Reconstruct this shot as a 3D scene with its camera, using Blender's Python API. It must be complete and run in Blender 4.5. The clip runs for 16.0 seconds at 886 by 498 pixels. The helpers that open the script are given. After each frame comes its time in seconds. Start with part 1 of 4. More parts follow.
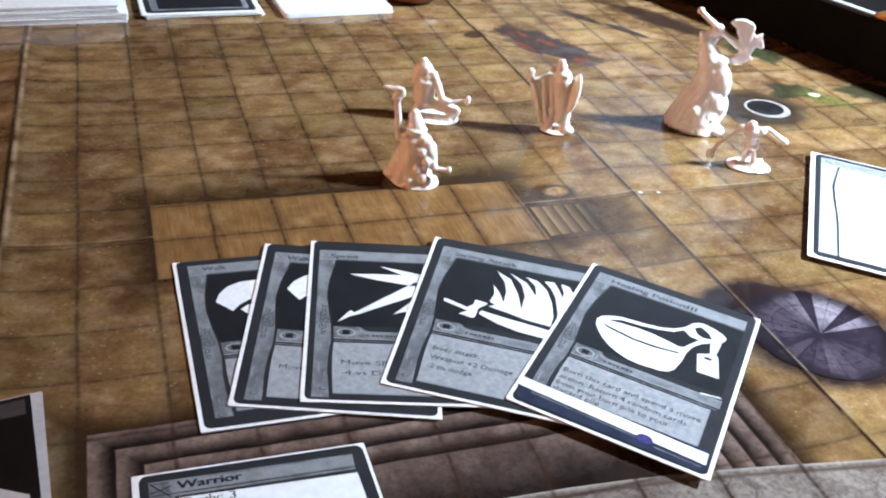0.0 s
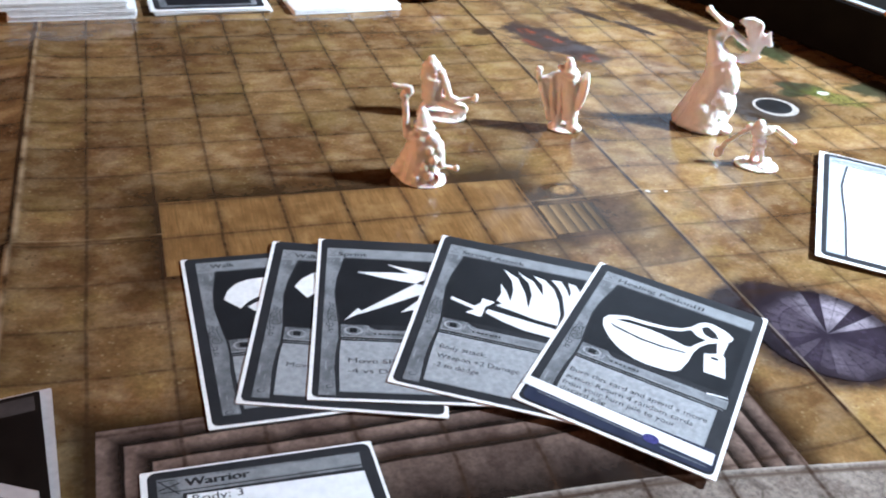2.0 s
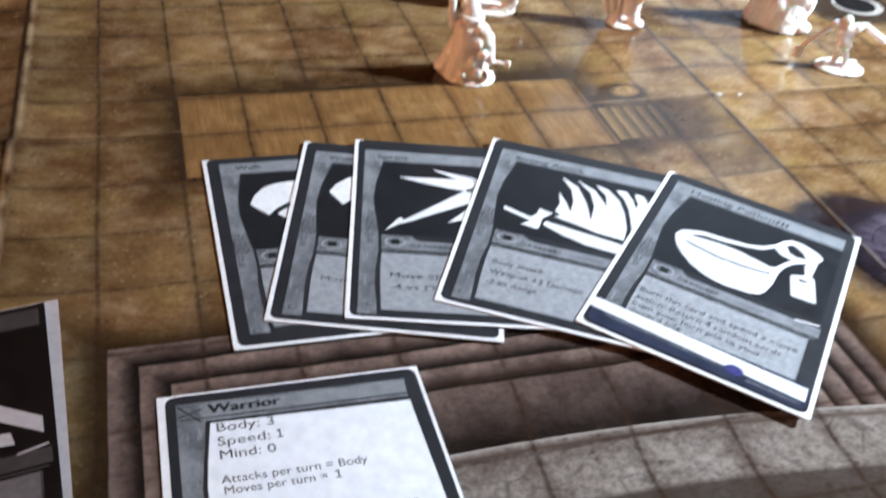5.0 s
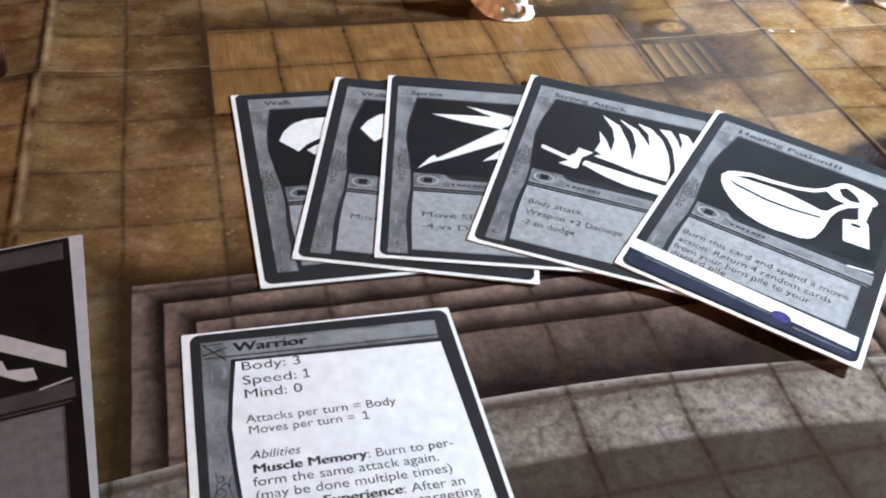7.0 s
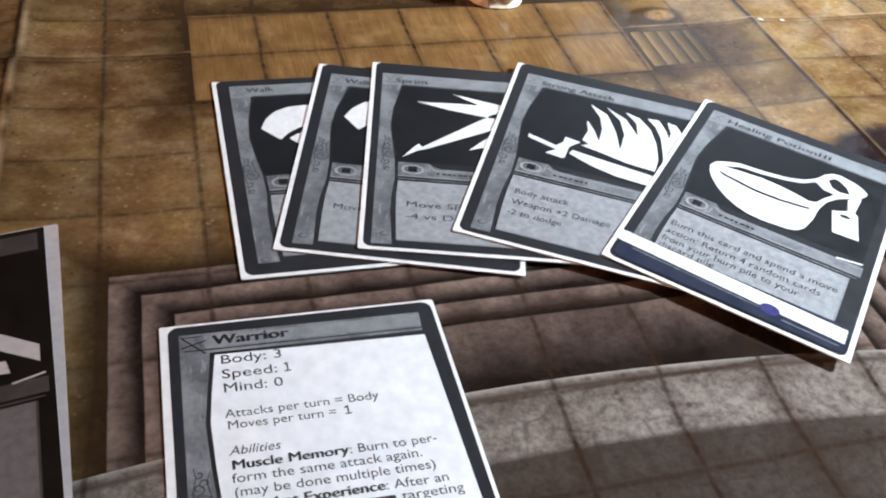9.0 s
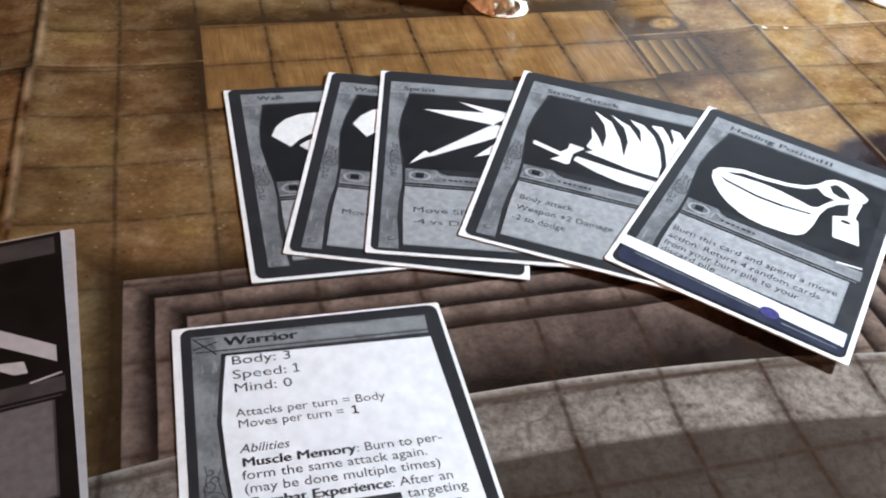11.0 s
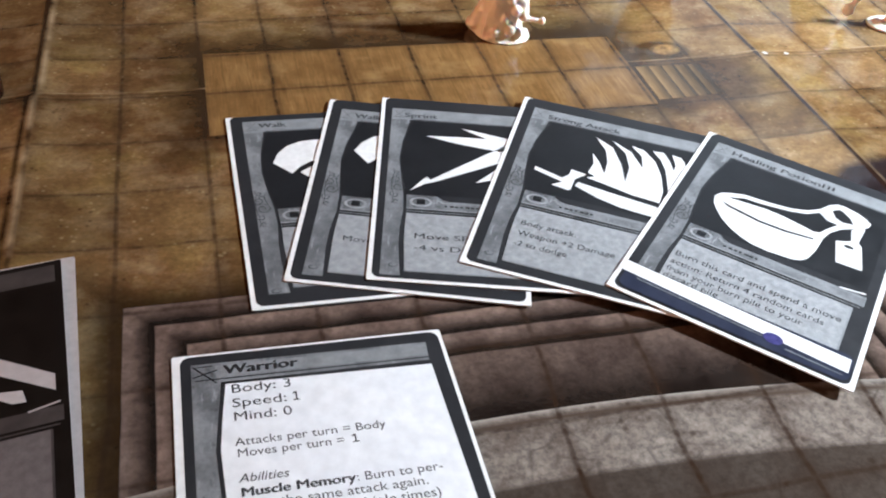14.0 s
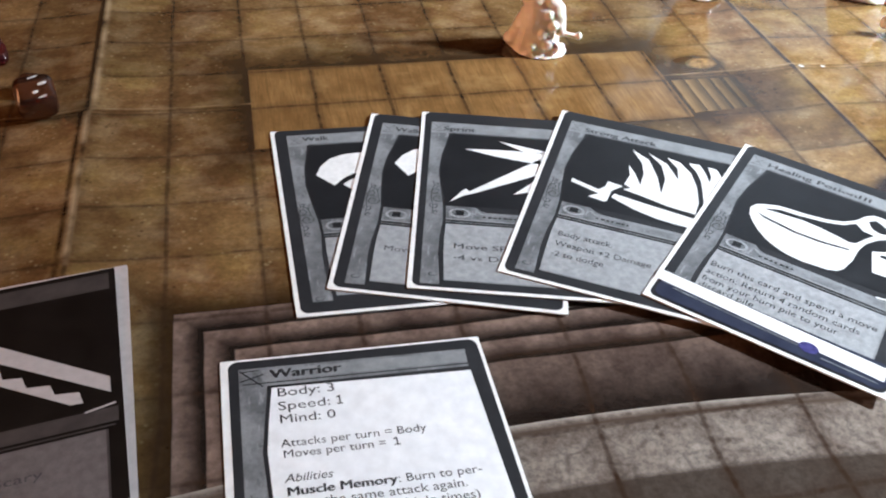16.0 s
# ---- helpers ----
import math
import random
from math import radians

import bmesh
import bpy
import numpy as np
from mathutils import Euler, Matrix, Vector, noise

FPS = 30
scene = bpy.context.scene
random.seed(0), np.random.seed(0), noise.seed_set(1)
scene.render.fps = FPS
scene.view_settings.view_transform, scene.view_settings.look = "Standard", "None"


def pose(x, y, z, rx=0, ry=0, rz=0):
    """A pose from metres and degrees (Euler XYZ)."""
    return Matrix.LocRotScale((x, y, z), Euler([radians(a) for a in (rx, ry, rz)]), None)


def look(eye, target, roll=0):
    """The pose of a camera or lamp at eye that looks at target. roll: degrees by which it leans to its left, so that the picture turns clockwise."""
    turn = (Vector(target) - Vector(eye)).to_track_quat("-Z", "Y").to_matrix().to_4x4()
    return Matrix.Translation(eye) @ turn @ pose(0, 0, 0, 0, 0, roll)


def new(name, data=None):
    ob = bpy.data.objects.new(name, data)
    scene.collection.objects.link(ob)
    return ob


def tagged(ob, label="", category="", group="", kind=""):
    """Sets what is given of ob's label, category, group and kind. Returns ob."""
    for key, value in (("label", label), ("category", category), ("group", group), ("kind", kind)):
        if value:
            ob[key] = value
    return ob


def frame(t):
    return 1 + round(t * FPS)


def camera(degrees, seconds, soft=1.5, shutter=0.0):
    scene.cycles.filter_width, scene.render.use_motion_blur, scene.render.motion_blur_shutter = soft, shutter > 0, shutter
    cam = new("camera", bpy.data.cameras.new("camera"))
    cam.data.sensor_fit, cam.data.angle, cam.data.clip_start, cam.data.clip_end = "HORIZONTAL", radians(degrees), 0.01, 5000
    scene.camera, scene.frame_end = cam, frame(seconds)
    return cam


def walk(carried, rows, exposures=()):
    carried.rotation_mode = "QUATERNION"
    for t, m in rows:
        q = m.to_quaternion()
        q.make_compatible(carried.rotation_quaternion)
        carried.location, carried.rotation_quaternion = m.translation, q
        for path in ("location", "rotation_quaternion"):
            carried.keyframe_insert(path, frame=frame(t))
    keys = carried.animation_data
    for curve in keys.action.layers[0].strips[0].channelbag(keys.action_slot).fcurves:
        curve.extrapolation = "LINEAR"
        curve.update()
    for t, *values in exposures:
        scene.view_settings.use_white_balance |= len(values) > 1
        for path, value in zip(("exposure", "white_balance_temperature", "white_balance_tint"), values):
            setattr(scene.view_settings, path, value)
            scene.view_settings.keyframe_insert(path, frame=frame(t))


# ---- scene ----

G = 0.0254  # the printed squares are one inch wide
MM = 0.001

# ---- camera ----
cam = camera(51.28, 16.0, soft=2.1, shutter=0.6)
ROWS = [
    (0, 0.04782, -0.20307, 0.19323, -21.48, -32.83, 6.06),
    (0.5, 0.04810, -0.20270, 0.19414, -21.81, -32.99, 6.36),
    (1, 0.04808, -0.20220, 0.19400, -21.68, -33.18, 6.32),
    (1.5, 0.04717, -0.20298, 0.19395, -21.35, -33.08, 6.22),
    (2, 0.04752, -0.20273, 0.19456, -21.04, -33.18, 6.08),
    (2.5, 0.04683, -0.20242, 0.19369, -20.85, -33.02, 5.88),
    (3, 0.04597, -0.20315, 0.19405, -20.28, -33.20, 5.72),
    (3.5, 0.04673, -0.20402, 0.19348, -20.10, -33.17, 5.77),
    (4, 0.04676, -0.19818, 0.19123, -20.96, -34.70, 6.31),
    (4.5, 0.04664, -0.19304, 0.18539, -21.37, -35.73, 7.10),
    (5, 0.04919, -0.17506, 0.17095, -19.94, -38.47, 6.43),
    (5.2, 0.05414, -0.17238, 0.16679, -19.12, -39.76, 6.08),
    (7.5, 0.05194, -0.16943, 0.16208, -17.37, -42.01, 5.44),
    (8, 0.05347, -0.16723, 0.16083, -17.73, -42.39, 5.76),
    (8.5, 0.05384, -0.16678, 0.16013, -18.64, -42.45, 6.40),
    (11, 0.05395, -0.17166, 0.16353, -17.52, -42.05, 5.67),
    (11.5, 0.05798, -0.16762, 0.15922, -17.59, -42.25, 5.58),
    (12, 0.05403, -0.17324, 0.16455, -15.21, -41.13, 4.21),
    (12.5, 0.05420, -0.17576, 0.16557, -14.92, -40.52, 4.18),
    (13, 0.05414, -0.17304, 0.16344, -16.76, -40.51, 5.23),
    (13.5, 0.05591, -0.17004, 0.16247, -17.41, -40.72, 5.35),
    (14, 0.05495, -0.17113, 0.16333, -16.97, -40.51, 5.11),
    (14.5, 0.05700, -0.17060, 0.16309, -17.66, -40.32, 5.59),
    (15, 0.05505, -0.17157, 0.16308, -17.71, -40.09, 5.68),
    (15.5, 0.05444, -0.17490, 0.16553, -14.80, -39.81, 3.93),
    (16, 0.05266, -0.17623, 0.16627, -14.00, -39.78, 3.31),
]


def aim(x, y, z, yaw, pitch, roll):
    a, b = radians(yaw), radians(pitch)
    return look((x, y, z), (x - math.sin(a) * math.cos(b), y + math.cos(a) * math.cos(b), z + math.sin(b)), roll)


# the clip's automatic white balance warms a little as the view drops to the cards
walk(cam, [(r[0], aim(*r[1:])) for r in ROWS], ((0, 0.0, 5960, 10), (4, 0.0, 5960, 10), (5.2, 0.0, 6140, 10), (7.5, 0.0, 6400, 10), (12, 0.0, 6510, 10), (16, 0.0, 6540, 10)))

# ---- light ----
world = bpy.data.worlds.new("sky")
scene.world = world
world.use_nodes = True
sky = world.node_tree.nodes.new("ShaderNodeTexSky")
sky.sky_type, sky.sun_disc = "NISHITA", False
sky.sun_elevation, sky.sun_rotation = radians(40), radians(95)
world.node_tree.links.new(sky.outputs[0], world.node_tree.nodes["Background"].inputs[0])
world.node_tree.nodes["Background"].inputs[1].default_value = 0.05


def area_light(name, eye, target, width, height, watts, colour):
    data = bpy.data.lights.new(name, "AREA")
    data.shape, data.size, data.size_y, data.energy, data.color = "RECTANGLE", width, height, watts, colour
    ob = new(name, data)
    ob.matrix_world = look(eye, target)
    return ob


EAST, NORTH, WEST, SOUTH, FLOOR, TOP = 0.88, 1.30, -1.05, -1.90, -0.75, 1.65
area_light("window_light_south_east", (1.25, -0.15, 0.92), (0.2, 0.1, 0.0), 0.15, 0.15, 111.0, (0.785, 0.90, 1.0))
# added lamp, no window known there: lays a bluish sheen on map and cards
area_light("sheen_light_north_east", (EAST - 0.02, 0.97, 0.60), (0.2, 0.05, 0.0), 0.44, 0.46, 0.62, (0.70, 0.85, 1.0))
# added warm fill from the left for shaded sides; its source is unseen
area_light("warm_fill_west", (WEST + 0.02, 0.15, 0.40), (0.1, 0.1, 0.0), 0.55, 0.75, 8.2, (1.0, 0.45, 0.20))


# ---- node helpers ----
class Mat:
    """A node material with short ways to add nodes."""

    def __init__(self, name):
        self.m = bpy.data.materials.new(name)
        self.m.use_nodes = True
        self.t = self.m.node_tree
        self.bsdf = self.t.nodes["Principled BSDF"]
        self.pos = None

    def put(self, socket, value):
        if hasattr(value, "is_output"):
            self.t.links.new(value, socket)
        elif isinstance(value, (tuple, list)) and len(value) == 3 and socket.type == "RGBA":
            socket.default_value = (*value, 1)
        else:
            socket.default_value = value

    def node(self, kind, out=0, settings=(), **ins):
        n = self.t.nodes.new(kind)
        for k, v in settings:
            setattr(n, k, v)
        for k, v in ins.items():
            self.put(n.inputs[int(k[1:])], v)
        return n.outputs[out]

    def xyz(self):
        if self.pos is None:
            self.pos = self.node("ShaderNodeTexCoord", 3)
            sep = self.t.nodes.new("ShaderNodeSeparateXYZ")
            self.t.links.new(self.pos, sep.inputs[0])
            self.x, self.y = sep.outputs[0], sep.outputs[1]
            # the print runs a little askew between the folds
            bow = self.math("MULTIPLY", self.remap(self.x, 2.2 * G, 3.0 * G, 0, 0.09, True), self.remap(self.x, 8.0 * G, 10.0 * G, 1, 0, True))
            low = self.math("MULTIPLY", self.remap(self.y, -1.2 * G, -2.6 * G, 0, 0.09, True), self.remap(self.x, 8.0 * G, 10.0 * G, 1, 0, True))
            self.gx = self.math("ADD", self.x, self.math("MULTIPLY", self.math("ADD", bow, low), G))
            self.gy = self.math("ADD", self.y, self.remap(self.y, 0.0, 3.0 * G, 0.0, 0.085 * G, True))
        return self.pos

    def math(self, op, a, b=0.0, c=0.0, clamp=False):
        return self.node("ShaderNodeMath", 0, (("operation", op), ("use_clamp", clamp)), _0=a, _1=b, _2=c)

    def noise(self, scale, detail=4.0, rough=0.55, stretch=None, colour=False, shift=0.0):
        vec = self.xyz()
        if stretch or shift:
            vec = self.node("ShaderNodeMapping", 0, (), _0=vec, _1=(shift, shift * 0.7, 0), _3=stretch or (1, 1, 1))
        return self.node("ShaderNodeTexNoise", 1 if colour else 0, (), _0=vec, _2=scale, _3=detail, _4=rough)

    def remap(self, v, a, b, c=0.0, d=1.0, smooth=False):
        return self.node("ShaderNodeMapRange", 0, (("interpolation_type", "SMOOTHSTEP" if smooth else "LINEAR"),), _0=v, _1=a, _2=b, _3=c, _4=d)

    def mix(self, f, a, b, mode="MIX"):
        n = self.t.nodes.new("ShaderNodeMix")
        n.data_type, n.blend_type = "RGBA", mode
        for i, v in ((0, f), (6, a), (7, b)):
            self.put(n.inputs[i], v)
        return n.outputs[2]

    def times(self, colour, factor):
        """The colour scaled by a grey factor."""
        grey = self.node("ShaderNodeCombineColor", 0, (), _0=factor, _1=factor, _2=factor)
        return self.mix(1.0, colour, grey, "MULTIPLY")

    def box(self, x0, y0, x1, y1):
        """Signed distance, in metres, to an upright rectangle of the plan: minus inside."""
        self.xyz()
        dx = self.math("SUBTRACT", self.math("ABSOLUTE", self.math("SUBTRACT", self.x, (x0 + x1) / 2)), abs(x1 - x0) / 2)
        dy = self.math("SUBTRACT", self.math("ABSOLUTE", self.math("SUBTRACT", self.y, (y0 + y1) / 2)), abs(y1 - y0) / 2)
        return self.math("MAXIMUM", dx, dy)

    def spot(self, x, y, rx, ry, turn=0.0, ragged=0.35, soft=0.5, scale=45.0, shift=0.0):
        """A soft-edged, ragged ellipse of the plan, in squares: 1 inside, 0 outside."""
        self.xyz()
        c, s = math.cos(radians(turn)), math.sin(radians(turn))
        dx, dy = self.math("SUBTRACT", self.x, x * G), self.math("SUBTRACT", self.y, y * G)
        u = self.math("DIVIDE", self.math("ADD", self.math("MULTIPLY", dx, c), self.math("MULTIPLY", dy, s)), rx * G)
        v = self.math("DIVIDE", self.math("SUBTRACT", self.math("MULTIPLY", dy, c), self.math("MULTIPLY", dx, s)), ry * G)
        d = self.math("SQRT", self.math("ADD", self.math("MULTIPLY", u, u), self.math("MULTIPLY", v, v)))
        d = self.math("ADD", d, self.math("MULTIPLY", self.math("SUBTRACT", self.noise(scale, 4, 0.6, shift=shift), 0.5), 2 * ragged))
        return self.remap(d, 1.0 - soft / 2, 1.0 + soft / 2, 1, 0, True)

    def disc(self, x, y, stretch=1.0):
        self.xyz()
        a = self.math("SUBTRACT", self.x, x)
        b = self.math("MULTIPLY", self.math("SUBTRACT", self.y, y), stretch)
        return self.math("SQRT", self.math("ADD", self.math("MULTIPLY", a, a), self.math("MULTIPLY", b, b)))

    def grid(self, colour, strength=0.8):
        """Printed one-inch lines over a colour, uneven in width and blackness."""
        self.xyz()
        wob = self.math("MULTIPLY", self.math("SUBTRACT", self.noise(60, 3), 0.5), 0.0016)
        fine = self.noise(300, 3)
        best = None
        for axis, weight in ((self.gx, 1.0), (self.gy, 0.86)):
            v = self.math("DIVIDE", self.math("ADD", axis, wob), G)
            d = self.math("MULTIPLY", self.math("ABSOLUTE", self.math("SUBTRACT", v, self.math("ROUND", v))), G)
            line = self.remap(d, 0.0001, 0.0015, 0.92 * weight, 0, True)
            halo = self.remap(d, 0.0, 0.0046, 0.42 * weight, 0, True)
            one = self.math("MAXIMUM", line, halo)
            best = one if best is None else self.math("MAXIMUM", best, one)
        f = self.math("MULTIPLY", best, self.remap(fine, 0.25, 0.75, strength * 0.5, strength * 1.1), clamp=True)
        return self.mix(f, colour, (0.030, 0.016, 0.010))

    def fold(self, colour, at):
        """The sheet's crease across a print: a dark hairline beside a worn pale one."""
        self.xyz()
        d = self.math("ABSOLUTE", self.math("SUBTRACT", self.x, at + 0.0011))
        colour = self.mix(self.math("MULTIPLY", self.remap(d, 0, 0.0007, 0.5, 0), self.remap(self.noise(70, 4, shift=1.0), 0.36, 0.58)), colour, (0.36, 0.29, 0.22))
        d = self.math("ABSOLUTE", self.math("SUBTRACT", self.x, at - 0.0002))
        return self.mix(self.remap(d, 0.0002, 0.0009, 0.85, 0), colour, (0.012, 0.007, 0.005))

    def done(self, colour, rough=0.5, metal=0.0, bump=None, depth=0.0002, spec=0.5, coat=0.0):
        b = self.bsdf
        self.put(b.inputs["Base Color"], colour)
        self.put(b.inputs["Roughness"], rough)
        self.put(b.inputs["Metallic"], metal)
        self.put(b.inputs["Specular IOR Level"], spec)
        self.put(b.inputs["Coat Weight"], coat)
        if bump is not None:
            n = self.t.nodes.new("ShaderNodeBump")
            n.inputs["Distance"].default_value = depth
            n.inputs["Strength"].default_value = 0.6
            self.put(n.inputs["Height"], bump)
            self.t.links.new(n.outputs[0], b.inputs["Normal"])
        return self.m


# ---- printed map materials ----
WOOD = (2 * G, 3 * G, 8 * G, 5 * G)
STEPS = (1.09 * G, 0.08 * G, 8.95 * G, -6.0 * G)
GLOSS = 0.12


def sheen(m):
    """Uneven gloss and slight waviness of the laminated paper."""
    rough = m.remap(m.noise(35, 4), 0.3, 0.7, GLOSS - 0.06, GLOSS + 0.10)
    bump = m.math("ADD", m.math("MULTIPLY", m.noise(28, 2), 6.0), m.math("MULTIPLY", m.noise(600, 3), 0.25))
    return rough, bump


def stone_floor():
    m = Mat("printed_stone_floor")
    m.xyz()
    big, mid, tiny = m.noise(22, 5, 0.6), m.noise(80, 5, 0.62, (0.85, 1.1, 1)), m.noise(620, 4, 0.7)
    cell = m.node("ShaderNodeTexWhiteNoise", 0, (("noise_dimensions", "2D"),), _0=m.node("ShaderNodeVectorMath", 0, (("operation", "FLOOR"),), _0=m.node("ShaderNodeVectorMath", 0, (("operation", "SCALE"),), _0=m.node("ShaderNodeCombineXYZ", 0, (), _0=m.gx, _1=m.gy), _3=1 / G)))
    c = m.mix(m.remap(big, 0.36, 0.64, 0, 1, True), (0.128, 0.063, 0.025), (0.212, 0.124, 0.049))
    c = m.mix(m.remap(m.noise(36, 5, 0.6, shift=7.0), 0.5, 0.66, 0, 0.7, True), c, (0.228, 0.145, 0.050))
    c = m.mix(m.remap(mid, 0.48, 0.76, 0, 0.62), c, (0.35, 0.248, 0.142))
    c = m.mix(m.remap(mid, 0.50, 0.26, 0, 0.55), c, (0.062, 0.032, 0.014))
    c = m.times(c, m.remap(cell, 0, 1, 0.74, 1.2))
    c = m.times(c, m.remap(tiny, 0.3, 0.72, 0.78, 1.24))
    # stray pale flecks and dark pits of the artwork
    fleck = m.node("ShaderNodeTexVoronoi", 0, (), _0=m.xyz(), _2=400.0)
    c = m.mix(m.math("MULTIPLY", m.remap(fleck, 0.06, 0.30, 0.34, 0), m.remap(m.noise(110, 3), 0.50, 0.60)), c, (0.52, 0.41, 0.23))
    pit = m.node("ShaderNodeTexVoronoi", 0, (), _0=m.xyz(), _2=330.0)
    c = m.mix(m.math("MULTIPLY", m.remap(pit, 0.08, 0.24, 0.6, 0), m.remap(m.noise(90, 3, shift=2.0), 0.52, 0.62)), c, (0.04, 0.02, 0.01))
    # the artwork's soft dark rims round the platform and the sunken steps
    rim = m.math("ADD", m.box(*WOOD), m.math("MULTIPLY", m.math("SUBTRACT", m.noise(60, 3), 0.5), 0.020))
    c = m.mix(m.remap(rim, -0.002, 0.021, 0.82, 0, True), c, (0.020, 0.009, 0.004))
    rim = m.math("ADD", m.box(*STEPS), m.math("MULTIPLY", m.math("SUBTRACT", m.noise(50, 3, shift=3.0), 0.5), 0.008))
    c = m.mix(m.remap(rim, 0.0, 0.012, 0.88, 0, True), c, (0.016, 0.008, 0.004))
    # printed details: scorched trench with embers, slots, bushes, well surround, canopy's shade
    for x, y, rx, ry, turn, ragged, soft, colour, amount in (
        (14.66, 7.00, 1.08, 0.90, 0, 0.30, 0.45, (0.026, 0.018, 0.013), 0.95),
        (11.32, 11.08, 0.60, 1.32, 32, 0.75, 0.35, (0.020, 0.012, 0.012), 0.95),
        (11.95, 9.95, 0.45, 0.35, 0, 0.30, 0.6, (0.030, 0.018, 0.014), 0.8),
        (9.85, 11.66, 0.26, 0.22, 0, 0.3, 0.6, (0.025, 0.015, 0.012), 0.85),
        (13.15, 12.80, 0.15, 0.72, 32, 0.2, 0.4, (0.022, 0.016, 0.014), 0.9),
        (13.95, 11.75, 0.14, 0.62, 32, 0.2, 0.4, (0.022, 0.016, 0.014), 0.9),
        (15.40, 12.30, 0.46, 1.75, 32, 0.8, 0.7, (0.018, 0.010, 0.008), 0.9),
        (16.10, 7.75, 0.55, 0.42, 0, 1.2, 0.5, (0.016, 0.022, 0.012), 0.9),
        (16.60, 7.25, 0.70, 0.34, -30, 1.5, 0.6, (0.080, 0.082, 0.020), 0.75),
        (16.60, 10.2, 0.55, 0.85, 20, 1.3, 0.6, (0.015, 0.024, 0.011), 0.92),
        (18.00, 7.50, 0.70, 0.50, 0, 1.0, 0.6, (0.014, 0.020, 0.012), 0.9),
        (10.05, 0.66, 0.95, 0.60, 15, 0.30, 0.5, (0.012, 0.009, 0.012), 0.96),
        (10.78, -0.12, 1.22, 1.17, 0, 0.22, 0.35, (0.013, 0.009, 0.011), 0.95),
        (11.9, -0.9, 0.9, 0.5, 20, 0.25, 0.8, (0.018, 0.011, 0.012), 0.6),
        (8.60, 4.30, 0.42, 0.30, 0, 0.25, 0.5, (0.022, 0.012, 0.007), 0.85),
        (8.70, 4.34, 0.22, 0.15, 0, 0.2, 0.5, (0.20, 0.115, 0.045), 0.8),
        (9.0, 3.45, 0.75, 0.62, 0, 0.25, 0.8, (0.035, 0.018, 0.010), 0.75),
    ):
        c = m.mix(m.math("MULTIPLY", m.spot(x, y, rx, ry, turn, ragged, soft, 70.0, x), amount), c, m.times(colour, m.remap(m.noise(260, 4, 0.7, shift=y), 0.35, 0.7, 0.5, 2.2)))
    for x, y, rx, ry in ((11.0, 11.70, 0.20, 0.22), (11.86, 9.95, 0.26, 0.20), (10.80, 10.95, 0.14, 0.28), (11.5, 11.1, 0.12, 0.30)):
        c = m.mix(m.math("MULTIPLY", m.spot(x, y, rx, ry, 30, 0.6, 0.6, 160.0, y), m.remap(m.noise(330, 3, shift=x), 0.42, 0.62, 0.0, 1.0)), c, (0.20, 0.036, 0.012))
    c = m.mix(m.spot(16.5, 7.5, 0.13, 0.10, 0, 0.6, 0.6, 260.0, 4.0), c, (0.50, 0.52, 0.42))
    # specular sparks where the folds cross, painted as small white spots
    for x, y, rx in ((10.14, 3.98, 0.045), (10.50, 3.97, 0.035)):
        c = m.mix(m.spot(x, y, rx, rx * 0.7, 0, 1.1, 0.6, 420.0, x), c, (0.80, 0.76, 0.68))
    c = m.grid(c, 0.84)
    # pale wear along the folds
    left = m.math("ADD", m.x, m.remap(m.y, 4 * G - 0.0006, 4 * G + 0.0006, 0.0017, 0.0))
    for axis, at, w, pale, off, wide, dark in ((left, 0.0, 0.0016, 0.80, 0.0009, 0.0012, 0.80), (m.x, 10 * G, 0.0011, 0.22, 0.0002, 0.0013, 0.95), (m.y, 4 * G, 0.0006, 0.6, 0.0004, 0.0008, 0.4)):
        d = m.math("ABSOLUTE", m.math("SUBTRACT", axis, at + 0.0013))
        f = m.math("MULTIPLY", m.remap(d, 0, w, pale, 0), m.remap(m.noise(70, 4, shift=1.0), 0.36, 0.58))
        c = m.mix(f, c, (0.42, 0.30, 0.18))
        d = m.math("ABSOLUTE", m.math("SUBTRACT", axis, at - off))
        c = m.mix(m.math("MULTIPLY", m.remap(d, 0.0002, wide, dark, 0), m.remap(m.noise(120, 3, shift=9.0), 0.3, 0.5, 0.35, 1.0)), c, (0.018, 0.007, 0.004))
    rough, bump = sheen(m)
    return m.done(c, rough, bump=bump, depth=0.00035)


def plank_print():
    m = Mat("printed_plank_platform")
    grain = m.noise(120, 5, 0.6, (3.2, 0.35, 1))
    fibre = m.noise(420, 4, 0.6, (4.0, 0.3, 1))
    c = m.mix(m.remap(grain, 0.3, 0.7), (0.180, 0.092, 0.032), (0.275, 0.152, 0.056))
    c = m.times(c, m.remap(fibre, 0.3, 0.7, 0.82, 1.18))
    v = m.math("DIVIDE", m.math("ADD", m.x, m.math("MULTIPLY", m.noise(40, 2), 0.002)), G / 3)
    seam = m.math("ABSOLUTE", m.math("SUBTRACT", v, m.math("ROUND", v)))
    c = m.mix(m.remap(seam, 0.0, 0.06, 0.35, 0), c, (0.09, 0.042, 0.013))
    c = m.mix(m.remap(m.noise(50, 5, 0.65), 0.42, 0.70, 0, 0.75), c, (0.125, 0.060, 0.020))
    c = m.mix(m.remap(m.noise(70, 4, shift=4.0), 0.55, 0.75, 0, 0.6), c, (0.36, 0.22, 0.09))
    c = m.grid(c, 1.05)
    rough, bump = sheen(m)
    return m.done(c, rough, bump=bump, depth=0.00035)


